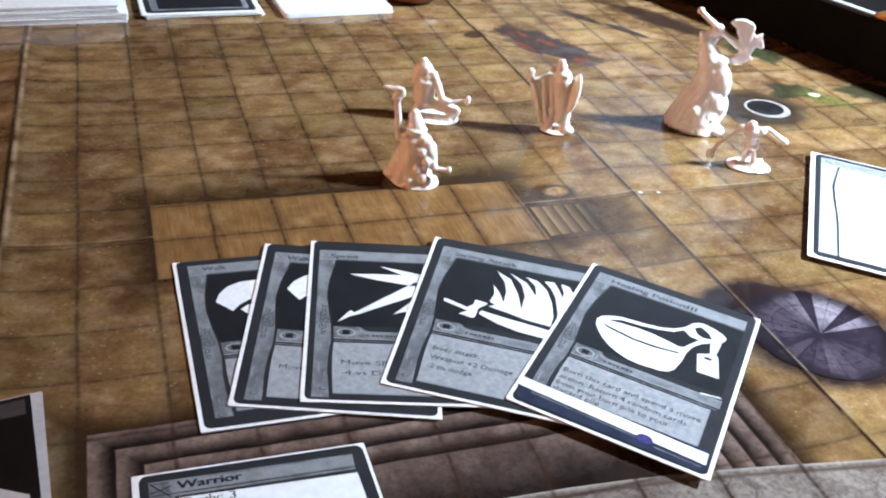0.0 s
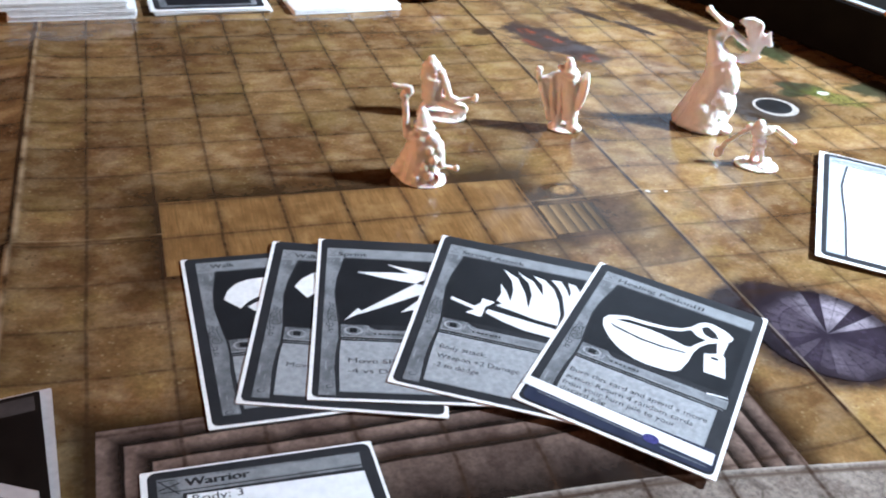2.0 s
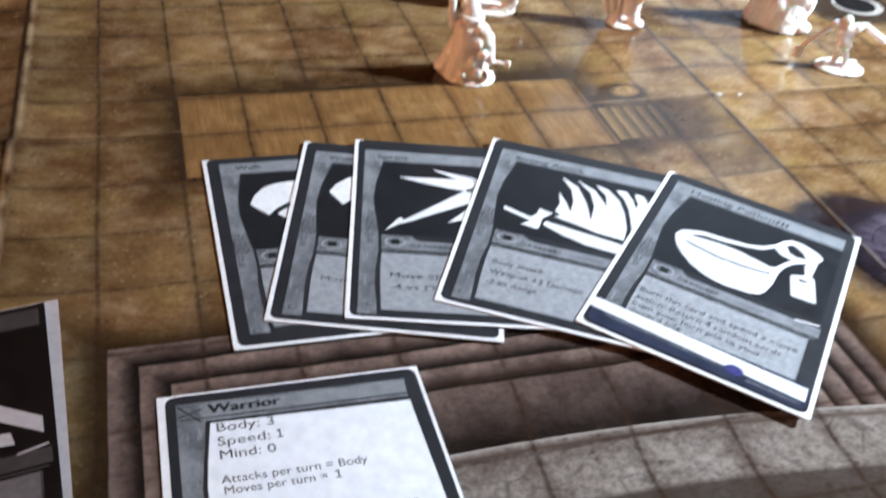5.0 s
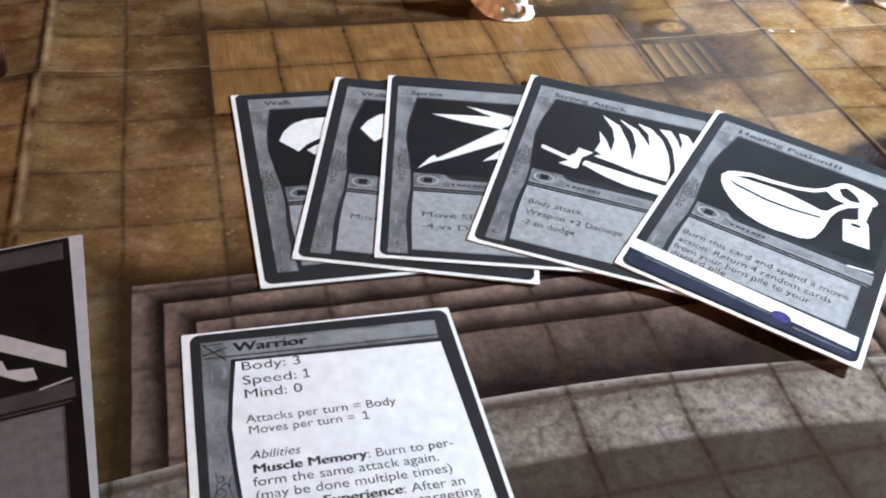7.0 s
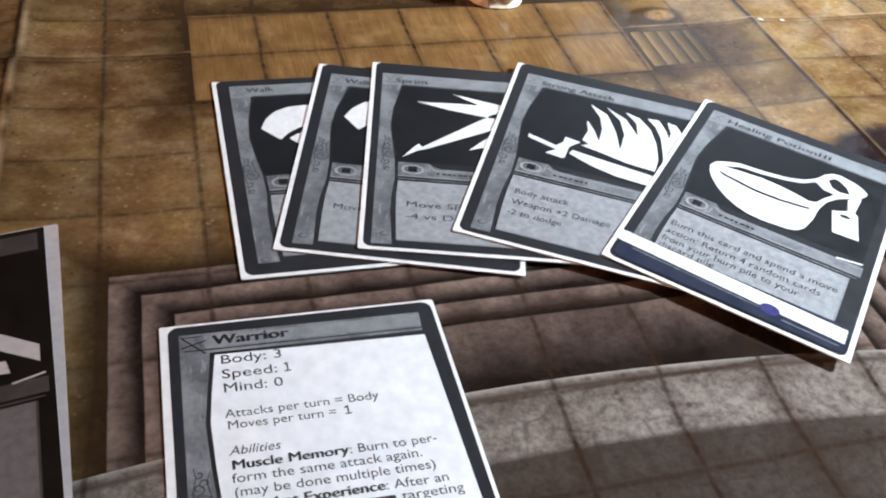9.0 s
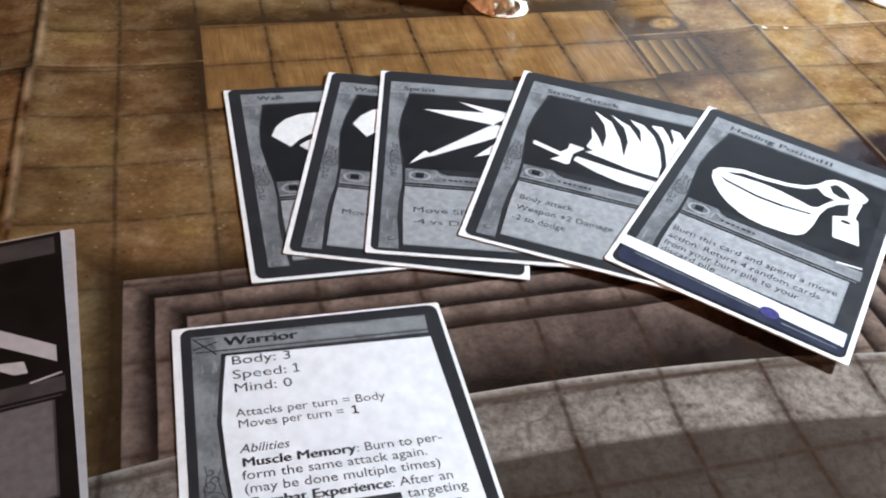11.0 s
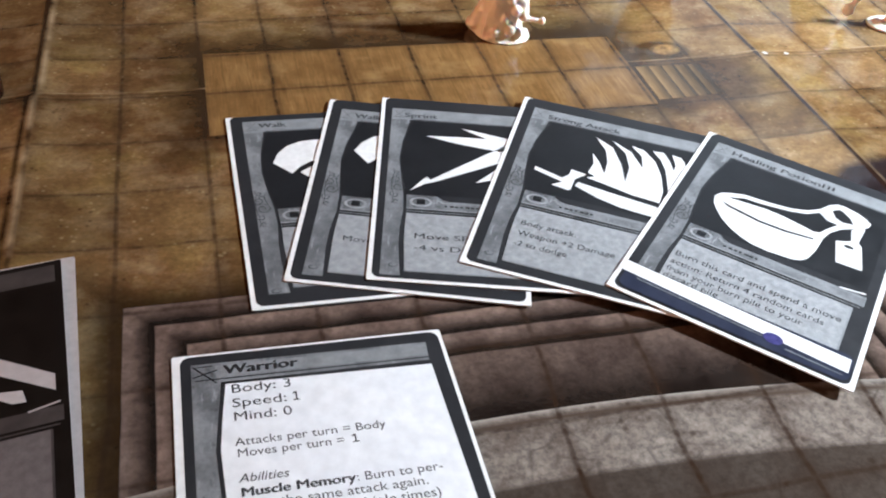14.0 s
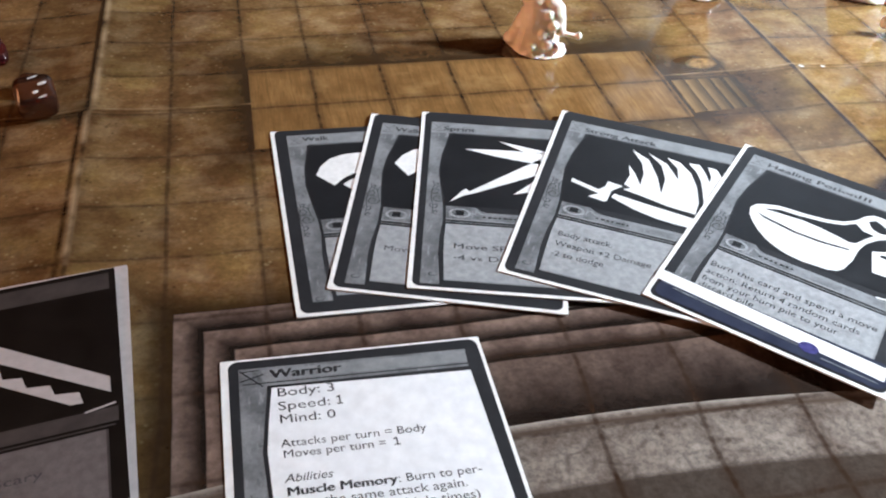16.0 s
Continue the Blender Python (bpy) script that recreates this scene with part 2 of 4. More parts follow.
def stair_print():
    m = Mat("printed_stair_treads")
    m.xyz()
    p = m.math("DIVIDE", m.math("SUBTRACT", m.x, 8.03 * G), 0.2 * G)
    f = m.math("FRACT", p)
    fade = m.remap(p, 0.0, 5.0, 1.0, 0.32)
    shade = m.math("MULTIPLY", m.remap(f, 0.0, 0.95, 1.0, 0.25), fade)
    c = m.mix(m.remap(m.noise(260, 4, 0.6, (3, 0.4, 1)), 0.3, 0.7), (0.20, 0.11, 0.042), (0.32, 0.195, 0.085))
    c = m.times(c, shade)
    c = m.grid(c, 0.5)
    rough, bump = sheen(m)
    return m.done(c, rough, bump=bump, depth=0.00035)


def sunken_steps_print():
    m = Mat("printed_sunken_steps")
    d = m.math("MULTIPLY", m.box(*STEPS), -1.0)
    p = m.math("DIVIDE", m.math("ADD", d, m.math("MULTIPLY", m.math("SUBTRACT", m.noise(25, 2), 0.5), 0.002)), 0.29 * G)
    f = m.math("FRACT", p)
    tread = m.math("MULTIPLY", m.remap(f, 0.05, 0.95, 1.32, 0.12, True), m.remap(f, 0.0, 0.05, 0.6, 1.0))
    pit = m.remap(m.math("DIVIDE", d, G), 1.16, 1.86, 0.86, 0.13)
    deep = m.math("GREATER_THAN", p, 4.0)
    shade = m.math("ADD", m.math("MULTIPLY", tread, m.math("SUBTRACT", 1.0, deep)), m.math("MULTIPLY", pit, deep))
    big, fine = m.noise(55, 5, 0.65), m.noise(380, 5, 0.7)
    c = m.mix(m.remap(big, 0.35, 0.65), (0.078, 0.051, 0.042), (0.172, 0.120, 0.098))
    c = m.mix(m.remap(big, 0.5, 0.75, 0, 0.45), c, (0.16, 0.105, 0.080))
    c = m.times(c, m.remap(fine, 0.3, 0.7, 0.65, 1.35))
    c = m.times(c, shade)
    c = m.grid(c, 1.0)
    rough, bump = sheen(m)
    return m.done(c, rough, bump=bump, depth=0.00035)


ARC = (4.7 * G, -26.85 * G, 25.0 * G)  # the curved kerb of the paved ring


def paved_ring_print():
    m = Mat("printed_paved_ring")
    r = m.math("DIVIDE", m.math("SUBTRACT", ARC[2], m.disc(ARC[0], ARC[1])), G)  # squares inwards from the kerb's outer rim
    big, fine = m.noise(60, 6, 0.7), m.noise(420, 5, 0.75)
    c = m.mix(m.remap(big, 0.35, 0.65), (0.135, 0.105, 0.088), (0.255, 0.215, 0.185))
    c = m.times(c, m.remap(fine, 0.34, 0.62, 0.52, 1.22))
    spots = m.node("ShaderNodeTexVoronoi", 0, (), _0=m.xyz(), _2=270.0)
    c = m.mix(m.math("MULTIPLY", m.remap(spots, 0.10, 0.30, 0.75, 0), m.remap(m.noise(75, 3, shift=8.0), 0.42, 0.56)), c, (0.045, 0.030, 0.022))
    crack = m.node("ShaderNodeTexVoronoi", 0, (("feature", "DISTANCE_TO_EDGE"),), _0=m.xyz(), _2=95.0)
    c = m.mix(m.math("MULTIPLY", m.remap(crack, 0.0, 0.05, 0.6, 0), m.remap(m.noise(90, 3, shift=5.0), 0.45, 0.6)), c, (0.05, 0.04, 0.035))
    c = m.mix(m.remap(r, 0.05, 0.0, 0, 0.7), c, (0.42, 0.37, 0.33))
    c = m.mix(m.math("MULTIPLY", m.remap(r, 0.05, 0.10), m.remap(r, 0.15, 0.11)), c, (0.09, 0.065, 0.05))
    c = m.mix(m.math("MULTIPLY", m.remap(r, 0.70, 0.76), 0.84), c, (0.034, 0.024, 0.018))
    c = m.grid(c, 1.05)
    c = m.fold(c, 10 * G)
    rough, bump = sheen(m)
    return m.done(c, rough, bump=bump, depth=0.00035)


def canopy_print():
    m = Mat("printed_purple_canopy")
    m.xyz()
    cx, cy = 10.80 * G, -0.12 * G
    ang = m.node("ShaderNodeMath", 0, (("operation", "ARCTAN2"),), _0=m.math("SUBTRACT", m.y, cy), _1=m.math("SUBTRACT", m.x, cx))
    k = m.math("DIVIDE", ang, 2 * math.pi / 24)
    w = m.node("ShaderNodeTexWhiteNoise", 0, (("noise_dimensions", "1D"),), _1=m.math("FLOOR", k))
    r = m.disc(cx, cy)
    lit = m.remap(m.math("COSINE", m.math("SUBTRACT", ang, radians(38))), 0.45, 0.98, 0.0, 1.0, True)
    c = m.mix(m.remap(w, 0.2, 0.9), (0.028, 0.021, 0.031), (0.078, 0.062, 0.078))
    c = m.mix(m.math("MULTIPLY", lit, m.remap(w, 0.3, 0.6)), c, (0.24, 0.205, 0.235))
    c = m.times(c, m.remap(m.noise(420, 5, 0.7), 0.3, 0.7, 0.55, 1.4))
    seam = m.math("ABSOLUTE", m.math("SUBTRACT", k, m.math("ROUND", k)))
    c = m.mix(m.remap(seam, 0, 0.09, 0.5, 0), c, (0.015, 0.010, 0.02))
    c = m.mix(m.remap(m.math("ABSOLUTE", m.math("SUBTRACT", r, 0.017)), 0, 0.0006, 0.5, 0), c, (0.015, 0.010, 0.02))
    c = m.mix(m.remap(r, 0.0, 0.012, 0.75, 0, True), c, (0.012, 0.009, 0.016))
    c = m.mix(m.remap(m.math("ADD", r, m.math("MULTIPLY", m.noise(90, 4), 0.008)), 0.022, 0.030, 0, 0.85, True), c, (0.010, 0.007, 0.009))
    c = m.mix(m.remap(m.noise(150, 5, 0.7, shift=6.0), 0.52, 0.72, 0, 0.6), c, (0.020, 0.014, 0.018))
    c = m.fold(c, 10 * G)
    rough, bump = sheen(m)
    return m.done(c, rough, bump=bump, depth=0.00035)


def plain_print(name, a, b, scale=300, strength=1.0):
    m = Mat(name)
    c = m.mix(m.remap(m.noise(scale, 5, 0.65), 0.35, 0.65), a, b)
    c = m.times(c, m.remap(m.noise(scale * 4, 3), 0.3, 0.7, 0.8, 1.2))
    rough, bump = sheen(m)
    return m.done(c, rough, bump=bump, depth=0.00035)


def simple(name, a, b, scale, rough=0.5, bump=0.0, spec=0.5, metal=0.0, coat=0.0, stretch=None):
    """A two-tone surface with fine relief."""
    m = Mat(name)
    n = m.noise(scale, 5, 0.6, stretch)
    c = m.mix(m.remap(n, 0.32, 0.68), a, b)
    c = m.times(c, m.remap(m.noise(scale * 6, 3), 0.3, 0.7, 0.93, 1.07))
    r = m.remap(m.noise(scale * 2, 3), 0.3, 0.7, rough - 0.05, rough + 0.07)
    return m.done(c, r, metal, m.noise(scale * 5, 4) if bump else None, bump, spec, coat)


def marbled(name, a, b):
    """Printed stone: cloudy tone with pale scrapes and dark pits along the column."""
    m = Mat(name)
    c = m.mix(m.remap(m.noise(75, 4, 0.6), 0.34, 0.66, 0, 1, True), a, b)
    c = m.mix(m.remap(m.noise(420, 3, 0.6, (1.6, 0.35, 1)), 0.60, 0.74, 0, 0.75), c, tuple(v * 1.45 for v in b))
    c = m.mix(m.remap(m.noise(330, 4, 0.65, (1.2, 0.6, 1), shift=3.0), 0.60, 0.74, 0, 0.7), c, tuple(v * 0.45 for v in a))
    c = m.times(c, m.remap(m.noise(1500, 3), 0.3, 0.7, 0.88, 1.12))
    return m.done(c, m.remap(m.noise(200, 3), 0.3, 0.7, 0.32, 0.44), bump=m.noise(800, 3), depth=0.00003)


def figure_plastic(name, colour, radius):
    m = Mat(name)
    c = m.mix(m.remap(m.noise(90, 4), 0.35, 0.65), colour, tuple(v * 0.94 for v in colour))
    m.bsdf.inputs["Subsurface Weight"].default_value = 0.25
    m.bsdf.inputs["Subsurface Radius"].default_value = (1.0, 0.38, 0.18)
    m.bsdf.inputs["Subsurface Scale"].default_value = radius
    bump = m.math("ADD", m.noise(260, 3), m.math("MULTIPLY", m.noise(900, 2), 0.3))
    return m.done(c, 0.19, bump=bump, depth=0.0008, spec=0.7)


def tinted_glass(name, colour, rough=0.06):
    m = Mat(name)
    m.bsdf.inputs["Transmission Weight"].default_value = 0.95
    m.bsdf.inputs["IOR"].default_value = 1.5
    c = m.mix(m.remap(m.noise(200, 3), 0.35, 0.65), colour, tuple(v * 0.7 for v in colour))
    return m.done(c, rough)


M_FLOORPRINT, M_PLANK, M_STAIR = stone_floor(), plank_print(), stair_print()
M_STEPS, M_RING, M_CANOPY = sunken_steps_print(), paved_ring_print(), canopy_print()
M_WELLRIM = plain_print("printed_well_rim", (0.42, 0.38, 0.34), (0.24, 0.21, 0.19))
M_WELLHOLE = plain_print("printed_well_shaft", (0.006, 0.006, 0.007), (0.018, 0.017, 0.016))
M_PAPER = simple("white_card_stock", (0.86, 0.85, 0.845), (0.80, 0.79, 0.79), 60, 0.42, 0.00004)
M_INK = simple("black_card_border_ink", (0.020, 0.021, 0.024), (0.030, 0.031, 0.035), 120, 0.36, 0.00003, 0.35)
M_ART = simple("black_art_panel_ink", (0.011, 0.012, 0.014), (0.017, 0.018, 0.021), 100, 0.36, 0.00003, 0.35)
M_MARBLE = marbled("grey_marbled_card_frame", (0.105, 0.110, 0.118), (0.245, 0.255, 0.270))
M_SCROLL = simple("dark_grey_engraved_ink", (0.036, 0.037, 0.041), (0.066, 0.068, 0.074), 300, 0.38, 0.00003)
M_SLATE = simple("slate_grey_card_shading", (0.075, 0.078, 0.086), (0.150, 0.156, 0.168), 240, 0.38, 0.00003)
# lit copy of the marbled frame: sunlight on the right-hand card as paler colour
M_SUNLIT_MARBLE = marbled("sunlit_marbled_card_frame", (0.36, 0.40, 0.45), (0.46, 0.50, 0.55))
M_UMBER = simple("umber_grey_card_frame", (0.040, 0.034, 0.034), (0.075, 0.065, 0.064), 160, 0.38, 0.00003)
# darker copies of stock and inks, with the stairs card's shade in their colour
M_SHADED_BLACK = simple("shaded_black_card_ink", (0.006, 0.0042, 0.0036), (0.011, 0.0085, 0.0075), 110, 0.42, 0.00003, 0.2)
M_SHADED_ICON = simple("shaded_white_icon_ink", (0.46, 0.43, 0.44), (0.52, 0.49, 0.50), 80, 0.42, 0.00003)
M_SHADED_STOCK = simple("shaded_pinkish_card_stock", (0.56, 0.50, 0.49), (0.47, 0.42, 0.41), 90, 0.5, 0.00004)
M_SHADED_BOX = simple("shaded_grey_text_box", (0.115, 0.102, 0.104), (0.165, 0.150, 0.152), 520, 0.42, 0.00006)
M_TITLE = simple("grey_title_bar_ink", (0.19, 0.20, 0.21), (0.28, 0.29, 0.305), 220, 0.38, 0.00003)
M_BOX = simple("light_grey_stucco_text_box", (0.245, 0.255, 0.27), (0.35, 0.36, 0.375), 520, 0.42, 0.00006)
M_WHITEBOX = simple("bluish_white_text_box", (0.76, 0.78, 0.82), (0.82, 0.83, 0.85), 50, 0.40, 0.00003)
M_ICON = simple("white_icon_ink", (0.80, 0.80, 0.80), (0.74, 0.74, 0.75), 80, 0.38, 0.00003)
M_TEXT = simple("black_lettering_ink", (0.022, 0.022, 0.026), (0.035, 0.035, 0.04), 300, 0.45)
M_FADED = simple("faded_black_lettering_ink", (0.040, 0.041, 0.046), (0.075, 0.077, 0.084), 500, 0.45)
M_NAVY = simple("navy_card_band_ink", (0.015, 0.019, 0.040), (0.026, 0.032, 0.060), 120, 0.34, 0.00003)
M_BLUE = simple("violet_blue_badge_ink", (0.028, 0.026, 0.12), (0.07, 0.065, 0.22), 900, 0.34)
M_FIGURE = figure_plastic("pearly_pink_figure_plastic", (0.95, 0.84, 0.745), 0.0016)
M_PEARL = figure_plastic("pale_pearly_figure_plastic", (0.94, 0.87, 0.81), 0.0016)
M_DIE = tinted_glass("smoky_brown_clear_resin", (0.50, 0.24, 0.17))
M_DIEPINK = tinted_glass("smoky_pink_clear_resin", (0.50, 0.10, 0.14))
M_GLINT = simple("white_glint_paint", (0.80, 0.78, 0.75), (0.7, 0.68, 0.66), 300, 0.35)
M_BLACKBOX = simple("black_box_card", (0.003, 0.0027, 0.0027), (0.007, 0.006, 0.005), 60, 0.6, 0.00006, 0.05)
M_STRIP = simple("pale_blue_metal_edge", (0.34, 0.38, 0.40), (0.46, 0.50, 0.52), 80, 0.3, metal=0.15)
M_BRASS = simple("worn_brass_clasp", (0.50, 0.24, 0.07), (0.30, 0.12, 0.04), 400, 0.3, 0.0002, metal=0.8)
M_LEATHER = simple("tan_leather_pouch", (0.34, 0.12, 0.035), (0.07, 0.016, 0.010), 45, 0.35, 0.0004)
M_TABLE = simple("dark_walnut_table", (0.070, 0.032, 0.016), (0.14, 0.07, 0.034), 30, 0.4, 0.0003, stretch=(6, 0.6, 1))
M_WALL = simple("brown_painted_plaster", (0.13, 0.10, 0.080), (0.10, 0.08, 0.062), 6, 0.8, 0.001)
M_ROOMFLOOR = simple("oak_floorboards", (0.24, 0.14, 0.07), (0.34, 0.21, 0.11), 12, 0.45, 0.0005, stretch=(0.4, 5, 1))
M_CEIL = simple("white_ceiling_paint", (0.74, 0.73, 0.70), (0.70, 0.69, 0.66), 5, 0.85, 0.0006)


# ---- mesh helpers ----
def finish(bm, material, smooth=False):
    me = bpy.data.meshes.new("mesh")
    if smooth:
        for f in bm.faces:
            f.smooth = True
    bm.to_mesh(me)
    bm.free()
    me.materials.append(material)
    return me


def part(name, bm, material, parent, label="", smooth=False):
    ob = new(name, finish(bm, material, smooth))
    ob.parent = parent
    if label:
        tagged(ob, label)
    return ob


def box_mesh(x0, y0, z0, x1, y1, z1, bevel=0.0, segments=2):
    bm = bmesh.new()
    bmesh.ops.create_cube(bm, size=1)
    bmesh.ops.transform(bm, verts=bm.verts, matrix=Matrix.LocRotScale(((x0 + x1) / 2, (y0 + y1) / 2, (z0 + z1) / 2), None, (abs(x1 - x0), abs(y1 - y0), abs(z1 - z0))))
    if bevel:
        bmesh.ops.bevel(bm, geom=list(bm.edges), offset=bevel, segments=segments, profile=0.5, affect="EDGES")
    return bm


def poly_mesh(loops, z=0.0, thick=0.0):
    """Flat outlines at height z, made solid downwards when thick."""
    bm = bmesh.new()
    for loop in loops:
        vs = [bm.verts.new((p[0], p[1], z)) for p in loop]
        f = bm.faces.new(vs)
        f.normal_update()
        if f.normal.z < 0:
            f.normal_flip()
    bmesh.ops.triangulate(bm, faces=list(bm.faces), ngon_method="EAR_CLIP")
    if thick:
        faces = list(bm.faces)
        got = bmesh.ops.extrude_face_region(bm, geom=faces)
        low = [g for g in got["geom"] if isinstance(g, bmesh.types.BMVert)]
        # the extruded copy becomes the upper face, the first one the underside
        for v in bm.verts:
            v.co.z = z - thick
        for v in low:
            v.co.z = z
        bmesh.ops.recalc_face_normals(bm, faces=bm.faces)
    return bm


def rounded(x0, y0, x1, y1, r, n=6):
    pts = []
    for cx, cy, a in ((x1 - r, y1 - r, 0), (x0 + r, y1 - r, 90), (x0 + r, y0 + r, 180), (x1 - r, y0 + r, 270)):
        for i in range(n + 1):
            t = radians(a + 90 * i / n)
            pts.append((cx + r * math.cos(t), cy + r * math.sin(t)))
    return pts


# ---- room ----
def slab(name, x0, y0, z0, x1, y1, z1, material, label):
    ob = new(name, finish(box_mesh(x0, y0, z0, x1, y1, z1), material))
    return tagged(ob, label, "room", kind="structure")


def wall_with_opening(name, axis, at, lo, hi, openings, label):
    """A wall across an axis, 3 cm thick, with openings (from, to, bottom, top) in order along it."""
    bm = bmesh.new()
    pieces, edge = [], lo
    for o0, o1, p0, p1 in openings:
        pieces += [(edge, o0, FLOOR, TOP), (o0, o1, FLOOR, p0), (o0, o1, p1, TOP)]
        edge = o1
    for a0, a1, b0, b1 in pieces + [(edge, hi, FLOOR, TOP)]:
        piece = box_mesh(at, a0, b0, at + 0.03, a1, b1) if axis == "x" else box_mesh(a0, at, b0, a1, at + 0.03, b1)
        me = bpy.data.meshes.new("piece")
        piece.to_mesh(me)
        piece.free()
        bm.from_mesh(me)
        bpy.data.meshes.remove(me)
    ob = new(name, finish(bm, M_WALL))
    return tagged(ob, label, "wall", kind="structure")


slab("floor", WEST, SOUTH, FLOOR - 0.1, EAST, NORTH, FLOOR, M_ROOMFLOOR, "oak floorboards under the table")
slab("ceiling", WEST, SOUTH, TOP, EAST, NORTH, TOP + 0.1, M_CEIL, "plain white painted ceiling")
# unseen wall; the opening is made up to hold the warm fill
wall_with_opening("wall_west", "x", WEST - 0.03, SOUTH, NORTH, ((-0.14, 0.44, 0.0, 0.80),), "unseen brown plaster wall with an opening for the added warm fill")
slab("wall_south", WEST, SOUTH - 0.12, FLOOR, EAST, SOUTH, TOP, M_WALL, "plain brown painted plaster wall")
# unseen wall: the stepped opening trims the key light's pool on the table
wall_with_opening("wall_east", "x", EAST, SOUTH, NORTH, ((-0.235, -0.055, 0.42, 0.637), (-0.055, 0.125, 0.42, 0.668), (0.73, 1.22, 0.34, 0.86)), "unseen brown plaster wall with openings cut to shape the light")
slab("wall_north", WEST, NORTH, FLOOR, EAST, NORTH + 0.12, TOP, M_WALL, "plain brown painted plaster wall")

table = tagged(new("table"), "dark walnut table under the game map", "table")
part("tabletop", box_mesh(-0.55, -0.42, -0.0312, 0.84, 0.62, -0.0012, 0.004), M_TABLE, table)
for lx in (-0.48, 0.73):
    for ly in (-0.35, 0.55):
        part("leg", box_mesh(lx - 0.03, ly - 0.03, FLOOR, lx + 0.03, ly + 0.03, -0.0312, 0.003), M_TABLE, table)


# ---- game map ----
def fold_height(x, y):
    """The sheet stays a little raised along its folds."""
    flat = min(1.0, max(0.0, (12.6 * G - y) / (0.9 * G)))  # the decks press it down
    z = 0.0
    for at, h in ((0.0, 0.0027), (10 * G, 0.0016), (20 * G, 0.0012)):
        z += h * flat * math.exp(-abs(x - at) / 0.014)
    return z + 0.0003 * math.exp(-abs(y - 4 * G) / 0.006)



CUTS_X = [c * G + d for c in (0, 10, 20) for d in (-0.06, -0.035, -0.022, -0.014, -0.009, -0.005, -0.002, 0.0, 0.002, 0.005, 0.009, 0.014, 0.022, 0.035, 0.06)]
CUTS_Y = [4 * G + d for d in (-0.016, -0.008, -0.003, 0.0, 0.003, 0.008, 0.016)] + [11.7 * G, 12.0 * G, 12.3 * G, 12.6 * G]


def printed(name, loops, level, material, parent, label=""):
    """A printed area of the map, which follows the folds of the sheet."""
    bm = poly_mesh(loops)
    for axis, cuts in ((0, CUTS_X), (1, CUTS_Y)):
        for c in cuts:
            co = [0, 0, 0]
            no = [0, 0, 0]
            co[axis], no[axis] = c, 1
            bmesh.ops.bisect_plane(bm, geom=list(bm.verts) + list(bm.edges) + list(bm.faces), plane_co=co, plane_no=no, dist=1e-6)
    for v in bm.verts:
        v.co.z = fold_height(v.co.x, v.co.y) + level * 0.00009
    return part(name, bm, material, parent, label, True)


game_map = tagged(new("game_map"), "glossy folded dungeon map with one-inch squares", "game map")
part("sheet_back", box_mesh(-5.5 * G, -9.5 * G, -0.0011, 21 * G, 16.5 * G, -0.0004), M_PAPER, game_map)
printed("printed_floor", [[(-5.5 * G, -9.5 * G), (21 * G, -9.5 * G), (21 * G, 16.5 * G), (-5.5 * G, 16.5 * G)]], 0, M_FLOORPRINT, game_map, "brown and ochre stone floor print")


def squares(*pts):
    return [(x * G, y * G) for x, y in pts]


printed("plank_platform", [squares((2.045, 2.95), (7.97, 2.92), (7.96, 4.83), (2.05, 4.97))], 1, M_PLANK, game_map, "printed honey-coloured plank platform")
printed("stair_flight", [squares((8.03, 3.02), (9.0, 3.06), (9.02, 3.86), (8.03, 3.90))], 1, M_STAIR, game_map, "printed wooden stair treads fading into dark")
printed("sunken_steps", [squares((1.09, -2.6), (8.95, -2.6), (8.95, 0.08), (1.09, 0.08))], 1, M_STEPS, game_map, "printed brown stone steps leading down")
arc = []
for i in range(61):
    a = radians(90 + 22 - 44 * i / 60)
    arc.append((ARC[0] + ARC[2] * math.cos(a), ARC[1] + ARC[2] * math.sin(a)))
ring_loop = arc + [(arc[-1][0], -9.4 * G), (arc[0][0], -9.4 * G)]
printed("paved_ring", [ring_loop], 2, M_RING, game_map, "printed grey paving with a curved kerb")


def blob(cx, cy, rx, ry, turn=0.0, wobble=0.0, n=40, seed=1):
    rng = random.Random(seed)
    ph = [rng.uniform(0, 6.28) for _ in range(4)]
    pts = []
    for i in range(n):
        a = 2 * math.pi * i / n
        k = 1 + wobble * sum(math.sin((j + 2) * a + ph[j]) / (j + 1) for j in range(4))
        u, v = rx * k * math.cos(a), ry * k * math.sin(a)
        c, s = math.cos(radians(turn)), math.sin(radians(turn))
        pts.append(((cx + u * c - v * s) * G, (cy + u * s + v * c) * G))
    return pts


printed("purple_canopy", [blob(10.80, -0.10, 1.04, 1.02, 0, 0.008)], 3, M_CANOPY, game_map, "printed purple and grey striped round canopy")
printed("well_rim", [blob(14.87, 6.97, 0.50, 0.465)], 1, M_WELLRIM, game_map, "printed pale stone well rim")
printed("well_shaft", [blob(14.84, 7.0, 0.40, 0.37)], 2, M_WELLHOLE, game_map, "printed black well opening")

# ---- cards ----
CW, CH, CT = 63.5, 88.9, 0.34


def mm(loop):
    """Card outlines in millimetres from the card's top left corner, to metres about its centre."""
    return [((x - CW / 2) * MM, (CH / 2 - y) * MM) for x, y in loop]


def ink(name, loops, level, material, parent, label=""):
    bm = poly_mesh([mm(l) for l in loops], (CT + 0.035 * level) * MM)
    return part(name, bm, material, parent, label)


